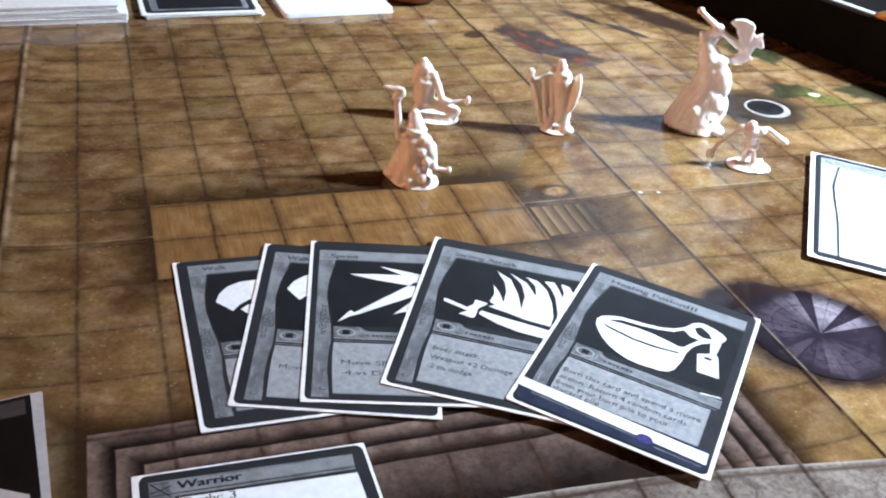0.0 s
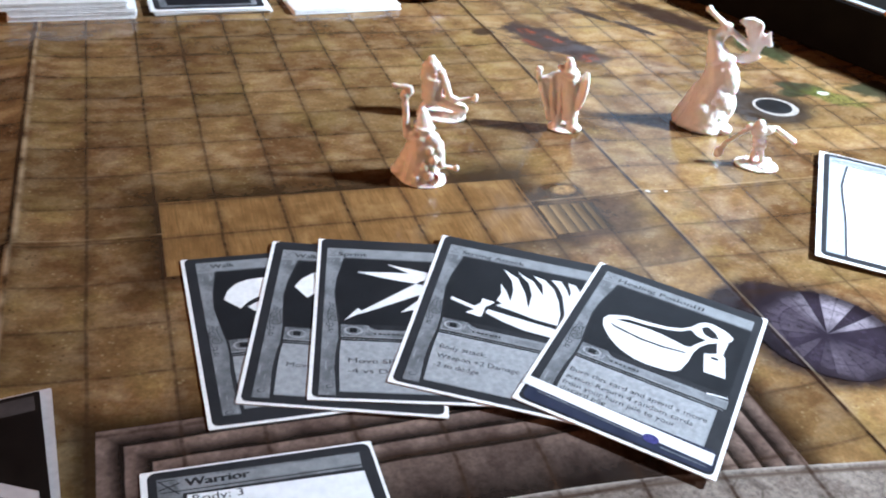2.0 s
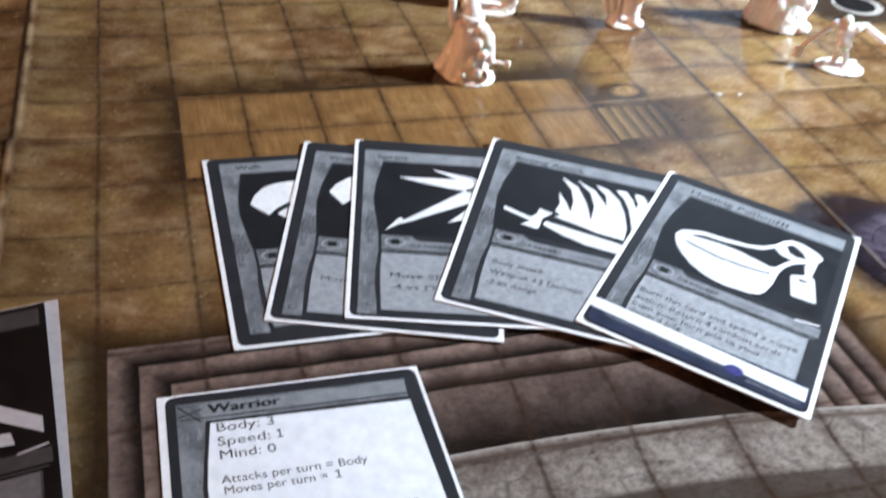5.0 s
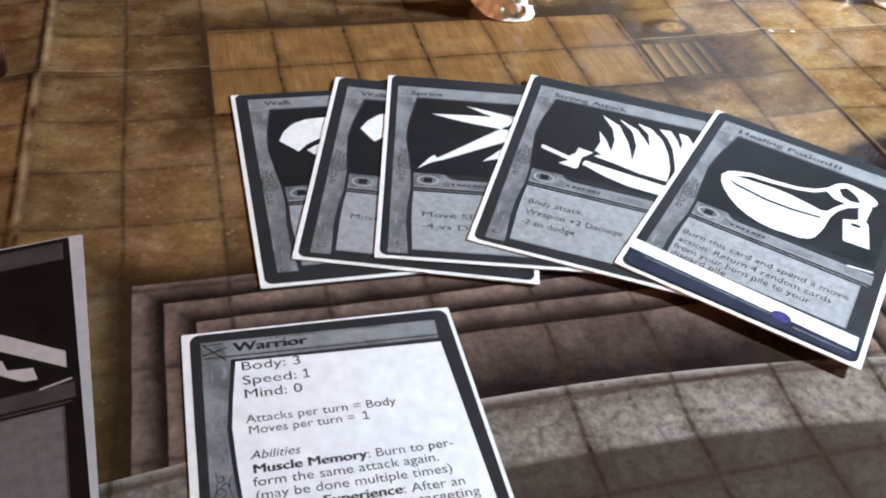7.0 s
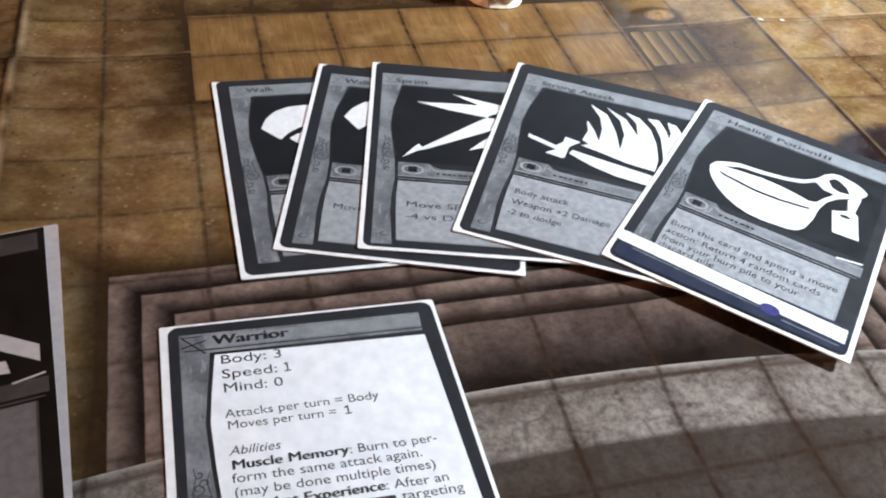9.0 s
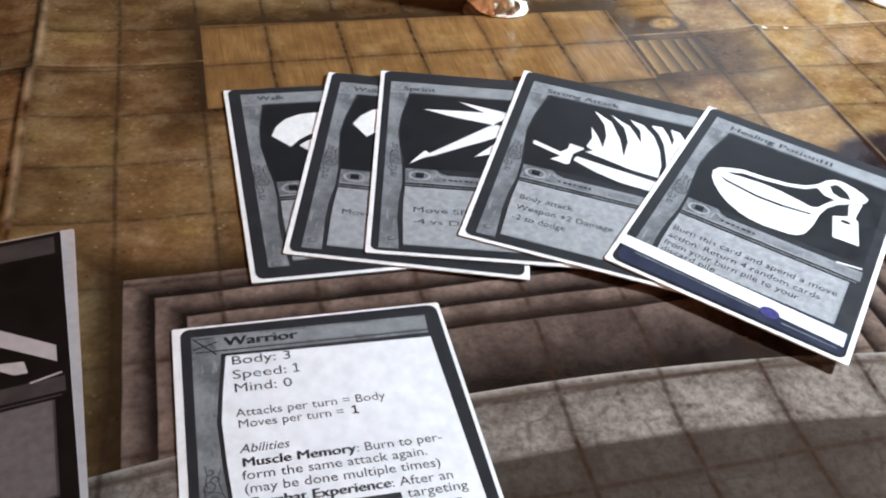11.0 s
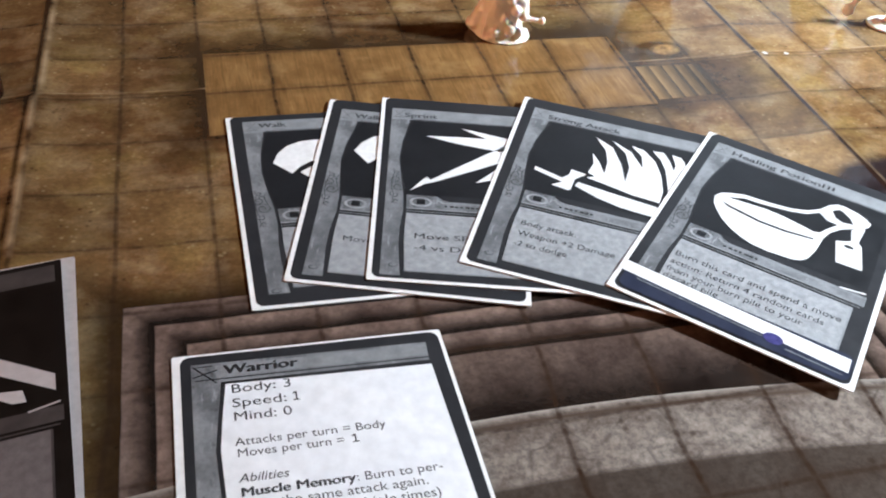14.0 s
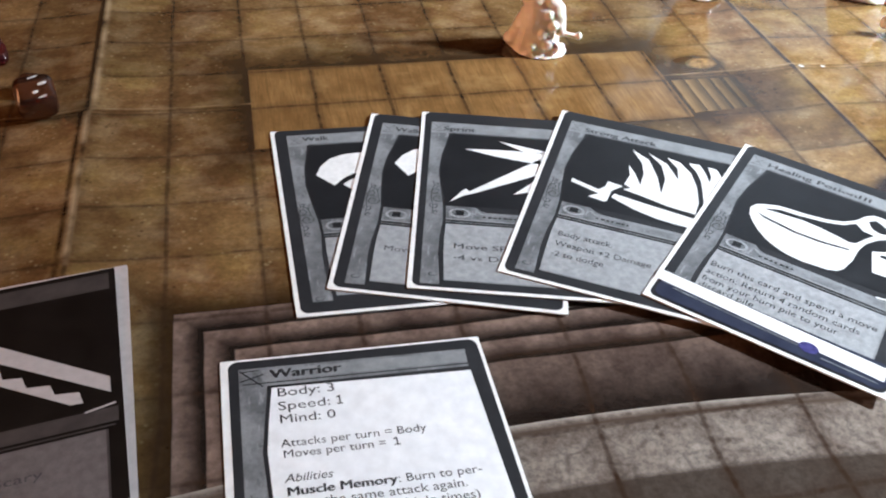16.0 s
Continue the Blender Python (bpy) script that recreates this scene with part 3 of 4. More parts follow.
def lettering(text, x, y, size, width=None, level=5, bold=False, slant=0.0, parent=None, name="lettering", material=None):
    """A line of writing with its baseline's left end at x, y (millimetres), size the capital height."""
    cu = bpy.data.curves.new("writing", "FONT")
    cu.body, cu.size, cu.shear = text, 1.0, slant
    cu.resolution_u = 3
    ob = new("writing", cu)
    bpy.context.view_layer.update()
    me = bpy.data.meshes.new_from_object(ob.evaluated_get(bpy.context.evaluated_depsgraph_get()))
    bpy.data.objects.remove(ob)
    bpy.data.curves.remove(cu)
    k = size / 0.69
    xs = [v.co.x for v in me.vertices]
    kx = (width / (max(xs) - min(xs))) if width else k
    for v in me.vertices:
        v.co = ((v.co.x * kx + x - CW / 2) * MM, (v.co.y * k + CH / 2 - y) * MM, (CT + 0.035 * level) * MM)
    if bold:
        thick = bmesh.new()
        thick.from_mesh(me)
        first = list(thick.verts) + list(thick.edges) + list(thick.faces)
        for step in range(1, 4 if size > 2.6 else 3):
            more = bmesh.ops.duplicate(thick, geom=first)["geom"]
            bmesh.ops.translate(thick, verts=[g for g in more if isinstance(g, bmesh.types.BMVert)], vec=(0.00013 * step, 0.00004 * step, 0.000008 * step))
        thick.to_mesh(me)
        thick.free()
    me.materials.clear()
    me.materials.append(material or M_TEXT)
    out = new(name, me)
    out.parent = parent
    return out


def askew(c, cut):
    """A hand-cut card is not quite square: stretch across, lean and stretch along."""
    lean = Matrix(((cut[0], cut[1], 0, 0), (0, cut[2], 0, 0), (0, 0, 1, 0), (0, 0, 0, 1)))
    for ob in c.children:
        ob.data.transform(lean)


def swirl(parent):
    """The engraved scroll ornament of a card's side column: thin curled strokes."""
    loops = []

    def stroke(pts, w):
        side = []
        for k, (px, py) in enumerate(pts):
            a, b = pts[max(k - 1, 0)], pts[min(k + 1, len(pts) - 1)]
            nx, ny = a[1] - b[1], b[0] - a[0]
            q = w * (0.45 + 0.55 * math.sin(math.pi * k / (len(pts) - 1))) / (math.hypot(nx, ny) or 1)
            side.append(((px + nx * q, py + ny * q), (px - nx * q, py - ny * q)))
        for (a, b), (c, d) in zip(side, side[1:]):
            loops.append([a, c, d, b])

    for cx, cy, r, turns, start, sgn in ((6.9, 48.4, 2.5, 1.6, 200, 1), (5.9, 44.6, 1.6, 1.2, 30, -1), (7.3, 43.4, 1.2, 1.0, 120, 1), (6.2, 41.2, 1.0, 0.8, 40, -1), (6.0, 52.2, 1.5, 1.2, 300, -1), (6.5, 55.2, 1.1, 1.0, 60, 1)):
        stroke([(cx + sgn * r * (1 - 0.8 * i / 24) * math.cos(radians(start) + turns * 6.2832 * i / 24), cy + r * (1 - 0.8 * i / 24) * math.sin(radians(start) + turns * 6.2832 * i / 24)) for i in range(25)], 0.17)
    stroke([(5.2, 39.6), (5.6, 42.0), (4.9, 45.0), (5.0, 49.0), (5.6, 52.5), (5.3, 56.6)], 0.15)
    stroke([(8.4, 40.8), (7.6, 43.0), (8.2, 46.0), (9.0, 48.6)], 0.14)
    bm = bmesh.new()
    for l in loops:
        bm.faces.new([bm.verts.new((*q, (CT + 0.035 * 3) * MM)) for q in mm(l)])
    part("scroll_ornament", bm, M_SCROLL, parent)
    loops.clear()
    stroke([(6.4 + 1.5 * (1 - 0.03 * i) * math.cos(0.21 * i), 82.3 + 1.1 * (1 - 0.03 * i) * math.sin(0.21 * i)) for i in range(25)], 0.2)
    bm = bmesh.new()
    for l in loops:
        bm.faces.new([bm.verts.new((*q, (CT + 0.035 * 3) * MM)) for q in mm(l)])
    part("foot_curl", bm, M_SCROLL, parent)


def card(label, m, icon=(), title="", title_width=None, lines=(), navy=False, title_at=(8.6, 8.4), scale=1.0, shift=(0, 0), trim=None, frame_ink=None, bar_drop=0.0, cut=(1, 0, 1)):
    """A home-printed action card: white stock, black border, marbled frame, art panel, type bar and text box."""
    def K(*loops):
        return [[(x + shift[0], y + shift[1]) for x, y in l] for l in loops]

    c = tagged(new("playing_card"), label, "playing card", "action cards")
    # a card with its own frame_ink also gets the shade-darkened stock and inks
    part("card_stock", poly_mesh([mm(rounded(0, 0.3, CW, CH - 0.3, 0.5, 2))], CT * MM, CT * MM), M_SHADED_STOCK if frame_ink else M_PAPER, c)
    ink("border", [trim or rounded(1.25, 0.3, CW - 1.3, CH - 1.4, 2.2)], 1, M_SHADED_BLACK if frame_ink else M_INK, c, "black printed border")
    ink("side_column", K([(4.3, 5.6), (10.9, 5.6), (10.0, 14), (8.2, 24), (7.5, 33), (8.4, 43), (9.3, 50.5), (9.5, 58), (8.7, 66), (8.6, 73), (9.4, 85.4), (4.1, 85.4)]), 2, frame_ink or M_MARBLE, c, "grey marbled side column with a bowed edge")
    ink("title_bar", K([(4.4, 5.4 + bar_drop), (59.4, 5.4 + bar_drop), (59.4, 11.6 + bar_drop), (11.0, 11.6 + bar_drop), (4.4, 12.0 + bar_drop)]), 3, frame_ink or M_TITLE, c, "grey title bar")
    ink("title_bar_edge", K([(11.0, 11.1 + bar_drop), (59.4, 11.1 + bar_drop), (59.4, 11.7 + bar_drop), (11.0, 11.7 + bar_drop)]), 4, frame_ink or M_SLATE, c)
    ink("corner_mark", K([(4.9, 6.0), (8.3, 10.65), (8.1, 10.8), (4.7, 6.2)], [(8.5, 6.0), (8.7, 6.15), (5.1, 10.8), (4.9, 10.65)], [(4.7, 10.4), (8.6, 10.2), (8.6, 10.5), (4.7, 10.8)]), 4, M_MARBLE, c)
    ink("art_panel", K([(11.4, 12.4), (59.4, 12.4), (59.4, 50.4), (10.0, 50.4), (9.0, 43), (8.2, 33), (8.8, 24), (10.4, 15.6)]), 3, M_SHADED_BLACK if frame_ink else M_ART, c, "black art panel")
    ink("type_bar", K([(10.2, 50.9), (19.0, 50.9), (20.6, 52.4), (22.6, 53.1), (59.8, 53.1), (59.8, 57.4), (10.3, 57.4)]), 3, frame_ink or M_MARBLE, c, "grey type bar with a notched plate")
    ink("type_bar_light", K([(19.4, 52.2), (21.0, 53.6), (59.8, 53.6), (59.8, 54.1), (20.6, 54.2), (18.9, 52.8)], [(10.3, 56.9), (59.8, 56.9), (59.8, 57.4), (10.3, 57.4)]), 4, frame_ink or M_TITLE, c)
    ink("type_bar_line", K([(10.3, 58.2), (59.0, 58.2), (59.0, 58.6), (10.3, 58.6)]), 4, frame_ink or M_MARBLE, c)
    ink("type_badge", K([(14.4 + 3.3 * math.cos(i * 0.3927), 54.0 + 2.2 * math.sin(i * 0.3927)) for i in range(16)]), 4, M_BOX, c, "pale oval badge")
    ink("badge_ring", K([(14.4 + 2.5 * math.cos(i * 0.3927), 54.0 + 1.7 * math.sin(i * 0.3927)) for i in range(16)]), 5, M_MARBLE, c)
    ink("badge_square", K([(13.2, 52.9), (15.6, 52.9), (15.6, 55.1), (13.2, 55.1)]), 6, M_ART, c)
    ink("bar_glint", K([(52.6, 53.0), (59.2, 51.8), (59.4, 52.3), (52.8, 53.5)]), 6, M_SHADED_ICON if frame_ink else M_ICON, c)
    ink("text_box", K([(10.4, 59.3), (57.5, 59.3), (57.4, 83.7), (10.5, 83.7), (10.1, 72), (10.1, 65)]), 3, M_SHADED_BOX if frame_ink else M_BOX, c, "light grey stucco text box")
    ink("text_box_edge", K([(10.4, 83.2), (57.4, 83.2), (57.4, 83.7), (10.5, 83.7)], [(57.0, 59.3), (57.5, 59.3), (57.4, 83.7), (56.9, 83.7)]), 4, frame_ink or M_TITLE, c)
    swirl(c)
    for j in range(7):
        w = 0.7 + 0.5 * (j * 5 % 3) / 2
        ink("type_word_bar", K([(21.2 + j * 1.5, 55.0), (21.2 + w + j * 1.5, 55.0), (21.2 + w + j * 1.5, 55.7), (21.2 + j * 1.5, 55.7)]), 5, M_INK, c)
    if icon:
        ink("icon", icon, 5, M_SHADED_ICON if frame_ink else M_ICON, c, "white icon")
    if title:
        lettering(title, *title_at, 2.4, title_width, 5, True, 0.0, c, "title_lettering", M_FADED)
    for text, x, y, w in lines:
        lettering(text, x, y, 2.2, w, 5, False, 0.0, c, "rules_lettering", M_FADED)
    askew(c, cut)
    c.matrix_world = m @ Matrix.Diagonal((scale, scale, 1, 1))
    return c


def fan_icon(du=0.0, dv=0.0):
    """A quarter ring and a second blade under it, as on the walking cards."""
    ring = [(12.0, 26.7), (13.9, 21.9), (17.1, 18.2), (21.4, 16.2), (26.0, 15.7), (33, 16.2), (30, 25.5), (25, 26.6), (23.0, 27.2), (19.7, 29.5), (16.9, 32.7)]
    second = [(19.4, 32.2), (22.1, 30.2), (26.5, 28.2), (31, 28.0), (30, 33.0), (25.5, 36.5), (21.2, 34.6)]
    return [[(x + du, y + dv) for x, y in l] for l in (ring, second)]


SPRINT = [[(10.5, 49.8), (14.1, 44.0), (15.2, 42.8), (16.3, 44.1), (38.0, 24.9), (42, 22), (42, 30), (35.2, 34.5), (17.6, 45.0), (14.6, 46.4)],
          [(14.5, 21.3), (26, 20.7), (41, 20.6), (41, 27.6), (35.6, 26.9), (24.0, 24.4)],
          [(25.6, 15.7), (31.7, 17.3), (41, 20.0), (41, 21.2), (39.2, 21.1), (33.5, 20.6)],
          [(29.6, 44.2), (36, 36.8), (36.5, 43.0), (33.5, 42.6)]]
FLAMES = [[(26.6, 35.5), (27.6, 30.4), (26.5, 24.7), (29.2, 28.9), (31.4, 34.3), (31.6, 27.9), (30.3, 21.9), (26.4, 15.6), (32.2, 19.4), (35.9, 27.8), (38.0, 36.2), (38.4, 28.2), (36.4, 21.0), (31.5, 15.5), (38.0, 19.6), (42.3, 26.9), (41.4, 20.6), (37.6, 15.9), (41.9, 17.1), (45.8, 22.0), (48.2, 28.9), (49.4, 36.7), (48.9, 42.8), (40.8, 42.0), (33.7, 40.0), (26.6, 38.4), (28.9, 36.9)],
          [(44.4, 16.4), (47.9, 16.0), (50.2, 20.3), (51.6, 24.6), (52.0, 21.6), (50.5, 16.2), (53.4, 16.8), (56.0, 22.0), (56.5, 36.0), (54.0, 41.0), (51.2, 43.0), (50.6, 34.0), (49.2, 25.3), (47.2, 20.2)],
          [(10.9, 38.5), (19.6, 41.3), (21.4, 38.8), (21.6, 36.0), (26.3, 36.9), (23.4, 40.7), (23.0, 46.1), (22.2, 46.8), (17.2, 45.9), (19.9, 43.3), (10.9, 40.3)],
          [(24.6, 41.7), (34.1, 43.2), (48.6, 45.1), (48.0, 50.2), (38.2, 49.3), (31.0, 47.2), (23.9, 43.8)]]
POTION = [[(12.9, 37.0), (12.1, 33.6), (13.2, 31.0), (15.6, 29.4), (19.4, 27.7), (26.4, 27.0), (32.9, 25.8), (37.4, 23.8), (40.4, 20.8), (42.2, 17.3), (44.2, 15.4), (46.4, 15.0), (50.3, 16.0), (53.0, 17.4), (54.8, 19.2), (54.4, 21.2), (52.6, 23.4), (50.4, 24.7), (47.6, 27.0), (45.4, 30.4), (44.2, 34.6), (43.8, 40.6), (42.6, 45.8), (41.2, 47.8), (38.8, 48.9), (31.9, 49.6), (27.8, 49.2), (24.3, 48.0), (20.4, 45.8), (17.2, 43.0), (14.6, 39.8)],
          [(50.4, 25.4), (52.1, 22.9), (53.8, 22.6), (53.3, 30.4), (54.4, 31.7), (56.6, 42.2), (49.5, 42.6), (47.5, 33.1), (50.0, 31.7), (51.4, 30.6)]]
POTION_INK = [[(15.6, 32.0), (19.9, 29.5), (26.0, 28.9), (33.0, 27.4), (37.6, 25.6), (40.6, 22.6), (41.6, 23.4), (43.3, 25.0), (46.6, 25.4), (44.6, 28.6), (42.8, 32.2), (41.0, 32.9), (38.0, 32.1), (32.0, 31.0), (26.8, 30.7), (20.0, 31.4)],
              [(14.2, 34.5), (17.2, 35.5), (26.8, 37.2), (34.0, 37.1), (41.9, 35.9), (42.0, 36.7), (34.0, 38.1), (26.6, 38.2), (17.0, 36.4)],
              [(43.6, 19.4), (45.2, 17.5), (46.4, 17.9), (48.9, 19.8), (50.4, 22.6), (47.6, 23.4), (45.2, 22.4)]]
STAIRS = [[(19.3, 9.0), (60.8, 38.9), (60.8, 43.8), (11.8, 10.0), (11.8, 9.0)],
          [(12.0, 16.9), (13.0, 14.6), (18.2, 15.4), (19.0, 18.8), (24.4, 19.6), (25.3, 22.8), (30.4, 23.6), (31.3, 27.0), (36.4, 28.6), (37.3, 32.4), (41.5, 33.2), (42.6, 36.8), (47.7, 37.5), (48.7, 40.8), (54.0, 41.7), (54.8, 45.3), (52.0, 45.1), (37.4, 34.8)]]


def lay(x, y, z, yaw, tilt=0.0, roll=0.0):
    return pose(x, y, z, tilt, roll, yaw)


card("home-printed black and grey walking card lying on the map", lay(0.08943, 0.03876, 0.0004, -1.60), fan_icon(), "Walk", 8.4, (), cut=(0.9991, -0.0393, 0.9940), title_at=(9.7, 7.4), shift=(0.6, -1.9))
card("walking card fanned on top of another walking card", lay(0.10940, 0.03722, 0.0010, -18.15), fan_icon(-0.9, 1.6), "Walk", 8.4, (("Move", 12.7, 70.7, 8.0),), title_at=(9.1, 10.1), shift=(0.2, 0.2), cut=(1.0028, -0.0352, 0.9990))
card("sprint card with a white arrow burst in the fan", lay(0.12861, 0.03595, 0.0016, -15.29), SPRINT, "Sprint", 10.4, (("Move SPE", 11.8, 71.2, 17.0), ("-4 vs Det", 11.8, 76.0, 16.5)), title_at=(7.4, 11.3), shift=(-0.8, 1.0), cut=(0.9987, -0.0304, 1.0045))
card("strong attack card with a flaming white sword", lay(0.16180, 0.02585, 0.0022, -30.76), FLAMES, "Strong Attack", 23.6, (("Body attack.", 12.1, 67.5, 15.6), ("Weapon +2 Damage", 12.2, 72.2, 27.2), ("-2 to dodge", 12.0, 76.7, 14.7)), title_at=(9.5, 10.9), shift=(0.1, 0.4), cut=(1.0031, -0.0317, 1.0040))
potion = card("healing potion card with a white flask icon", lay(0.20154, -0.00310, 0.0028, -45.28), POTION, "Healing Potion", 27.6,
              (("Burn this card and spend a move", 10.9, 66.4, 44.6), ("action: Return 4 random cards", 10.9, 70.2, 41.2), ("from your burn pile to your", 10.9, 73.6, 36.6), ("discard pile", 11.0, 76.6, 15.0)), title_at=(9.6, 9.4), shift=(0, -0.6))
for bar in (38.2, 39.8, 41.2):
    ink("title_word_bar", [[(bar + 0.1, 7.2), (bar + 0.8, 7.2), (bar + 0.7, 9.3), (bar, 9.3)]], 5, M_TEXT, potion)
ink("icon_line", POTION_INK, 6, M_ART, potion)
ink("tag_eye", [[(51.3 + 1.5 * math.cos(i * 0.5236), 33.8 + 0.8 * math.sin(i * 0.5236)) for i in range(12)]], 6, M_ART, potion)
ink("lower_band", [rounded(2.2, 77.0, CW - 1.8, CH - 2.2, 2.4)], 6, M_NAVY, potion, "navy lower band")
ink("white_stripe", [[(0.1, 76.3), (61.0, 78.4), (61.1, 83.4), (0.1, 80.5)]], 7, M_ICON, potion, "white stripe across the lower edge")
ink("band_line", [[(6, 81.6), (40, 83.0), (40, 83.4), (6, 82.0)], [(46, 84.2), (60, 84.6), (60, 84.9), (46, 84.6)]], 7, M_MARBLE, potion)
ink("blue_badge", [[(42.6 + 2.5 * math.cos(i * 0.3491), 82.6 + 1.9 * math.sin(i * 0.3491)) for i in range(18)]], 8, M_BLUE, potion, "small violet-blue oval badge")
askew(potion, (1.0054, -0.0246, 0.9991))


def character_card(label, m, full=True, scale=1.0, cut=(1, 0, 1)):
    """A white-panelled character sheet card with a bowed grey frame."""
    c = tagged(new("playing_card"), label, "playing card", "character cards")
    part("card_stock", poly_mesh([mm(rounded(0, 0.3, CW, CH - 0.3, 0.5, 2))], CT * MM, CT * MM), M_PAPER, c)
    ink("border", [rounded(1.8, 0.9, CW - 0.9, CH - 1.8, 2.4)], 1, M_INK, c, "black printed border")
    ink("side_column", [[(4.2, 3.5), (59.2, 4.1), (58.8, 9.9), (11.2, 9.6), (10.4, 14), (9.4, 21), (8.5, 29), (8.9, 40), (9.6, 50), (10.0, 60), (10.0, 84), (3.6, 84)]], 2, M_MARBLE if full else M_SUNLIT_MARBLE, c, "grey marbled frame")
    ink("title_plate", [[(9.6, 4.4), (59.1, 4.7), (58.9, 8.2), (9.6, 8.0)]], 3, M_TITLE, c)
    ink("frame_line", [[(5.0, 8.4), (58.9, 8.8), (58.9, 9.2), (5.0, 8.7)]], 4, M_INK, c)
    ink("panel_edge", [[(10.6, 9.6), (59.0, 10.4), (59.0, 11.7), (12.0, 10.6), (11.2, 14), (10.3, 21), (9.5, 29), (9.8, 40), (10.4, 50), (10.8, 60), (10.8, 84), (9.9, 84), (9.9, 60), (9.5, 50), (8.8, 40), (8.4, 29), (9.3, 21), (10.2, 14)]], 4, M_INK, c)
    ink("text_panel", [[(11.6, 10.4), (59.0, 11.3), (60.6, 84), (10.7, 84), (10.7, 60), (10.3, 50), (9.7, 40), (9.4, 29), (10.2, 21), (11.1, 14)]], 5, M_WHITEBOX, c, "bluish white text panel")
    ink("corner_mark", [[(4.6, 4.0), (9.8, 9.6), (9.5, 9.8), (4.4, 4.4)], [(4.5, 7.4), (10.0, 5.6), (10.1, 5.9), (4.6, 7.8)], [(4.6, 4.4), (9.0, 4.2), (9.0, 4.5), (4.6, 4.7)]], 4, M_INK, c)
    if full:
        swirl(c)
        lettering("Warrior", 11.3, 7.4, 2.7, 16.8, 6, True, 0, c, "title_lettering")
        for text, x, y, w, b, s, h in (("Body: 3", 12.5, 13.3, 13.1, 0, 0, 2.5), ("Speed:", 12.5, 17.5, 11.8, 0, 0, 2.5), ("Mind: 0", 12.5, 21.4, 12.5, 0, 0, 2.5),
                                       ("Attacks per turn = Body", 12.4, 28.2, 32.5, 0, 0, 2.15), ("Moves per turn =", 12.6, 31.2, 22.4, 0, 0, 2.15), ("Abilities", 12.4, 37.7, 10.4, 0, 0.25, 2.15),
                                       ("Muscle Memory", 12.5, 41.2, 23.2, 1, 0, 2.15), (": Burn to per-", 36.2, 41.2, 18.2, 0, 0, 2.15), ("form the same attack again.", 12.4, 44.3, 38.2, 0, 0, 2.15),
                                       ("(may be done multiple times)", 12.5, 47.5, 40.0, 0, 0, 2.15), ("Combat Experience", 12.6, 50.9, 28.7, 1, 0, 2.15), (": After an", 41.7, 50.9, 12.7, 0, 0, 2.15),
                                       ("targeting", 44.4, 53.8, 12.6, 0, 0, 2.15)):
            lettering(text, x, y, h, w, 6, bool(b), s, c, "rules_lettering")
        for x, y, h in ((26.0, 17.5, 2.6), (37.0, 31.2, 2.25)):
            ink("rules_lettering", [[(x, y - 0.3), (x + 0.62, y - 0.3), (x + 0.62, y - h + 0.55), (x + 0.05, y - h + 0.6), (x + 0.05, y - h + 0.3), (x + 0.7, y - h), (x + 0.98, y - h), (x + 0.98, y - 0.3), (x + 1.5, y - 0.3), (x + 1.5, y), (x, y)]], 6, M_TEXT, c)
        for i, (bx, bw) in enumerate(((12.8, 8.6), (22.4, 9.4), (33.0, 10.2))):
            ink("word_bar", [[(bx, 52.3), (bx + bw, 52.3), (bx + bw, 53.8), (bx, 53.8)]], 6, M_TEXT, c)
        for r in range(5):
            ink("word_bar", [[(12.8, 55.6 + 3.2 * r), (55 - 5 * (r % 3), 55.6 + 3.2 * r), (55 - 5 * (r % 3), 57.1 + 3.2 * r), (12.8, 57.1 + 3.2 * r)]], 6, M_TEXT, c)
    askew(c, cut)
    c.matrix_world = m @ Matrix.Diagonal((scale, scale, 1, 1))
    return c


character_card("warrior character card with a white text panel", lay(0.07079, -0.06162, 0.0004, -1.47), cut=(1.0027, -0.0310, 0.9968))
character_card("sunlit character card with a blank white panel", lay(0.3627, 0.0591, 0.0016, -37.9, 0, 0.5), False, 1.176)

# ---- card of the stairs, on a second card ----
LEFT = (-0.01390, -0.02880, 0.00305)
under = tagged(new("playing_card"), "off-white card in shaded colour under the stairs card", "playing card", "action cards")
part("card_stock", poly_mesh([mm(rounded(0, 0, CW, CH, 0.5, 2))], CT * MM, CT * MM), M_SHADED_STOCK, under)
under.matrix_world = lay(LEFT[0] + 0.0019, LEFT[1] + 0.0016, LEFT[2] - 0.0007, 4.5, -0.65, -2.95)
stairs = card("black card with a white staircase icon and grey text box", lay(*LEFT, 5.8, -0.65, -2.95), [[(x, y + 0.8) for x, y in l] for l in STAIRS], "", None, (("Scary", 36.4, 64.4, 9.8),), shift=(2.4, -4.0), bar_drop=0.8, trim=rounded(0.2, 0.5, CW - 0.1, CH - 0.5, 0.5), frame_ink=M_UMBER)


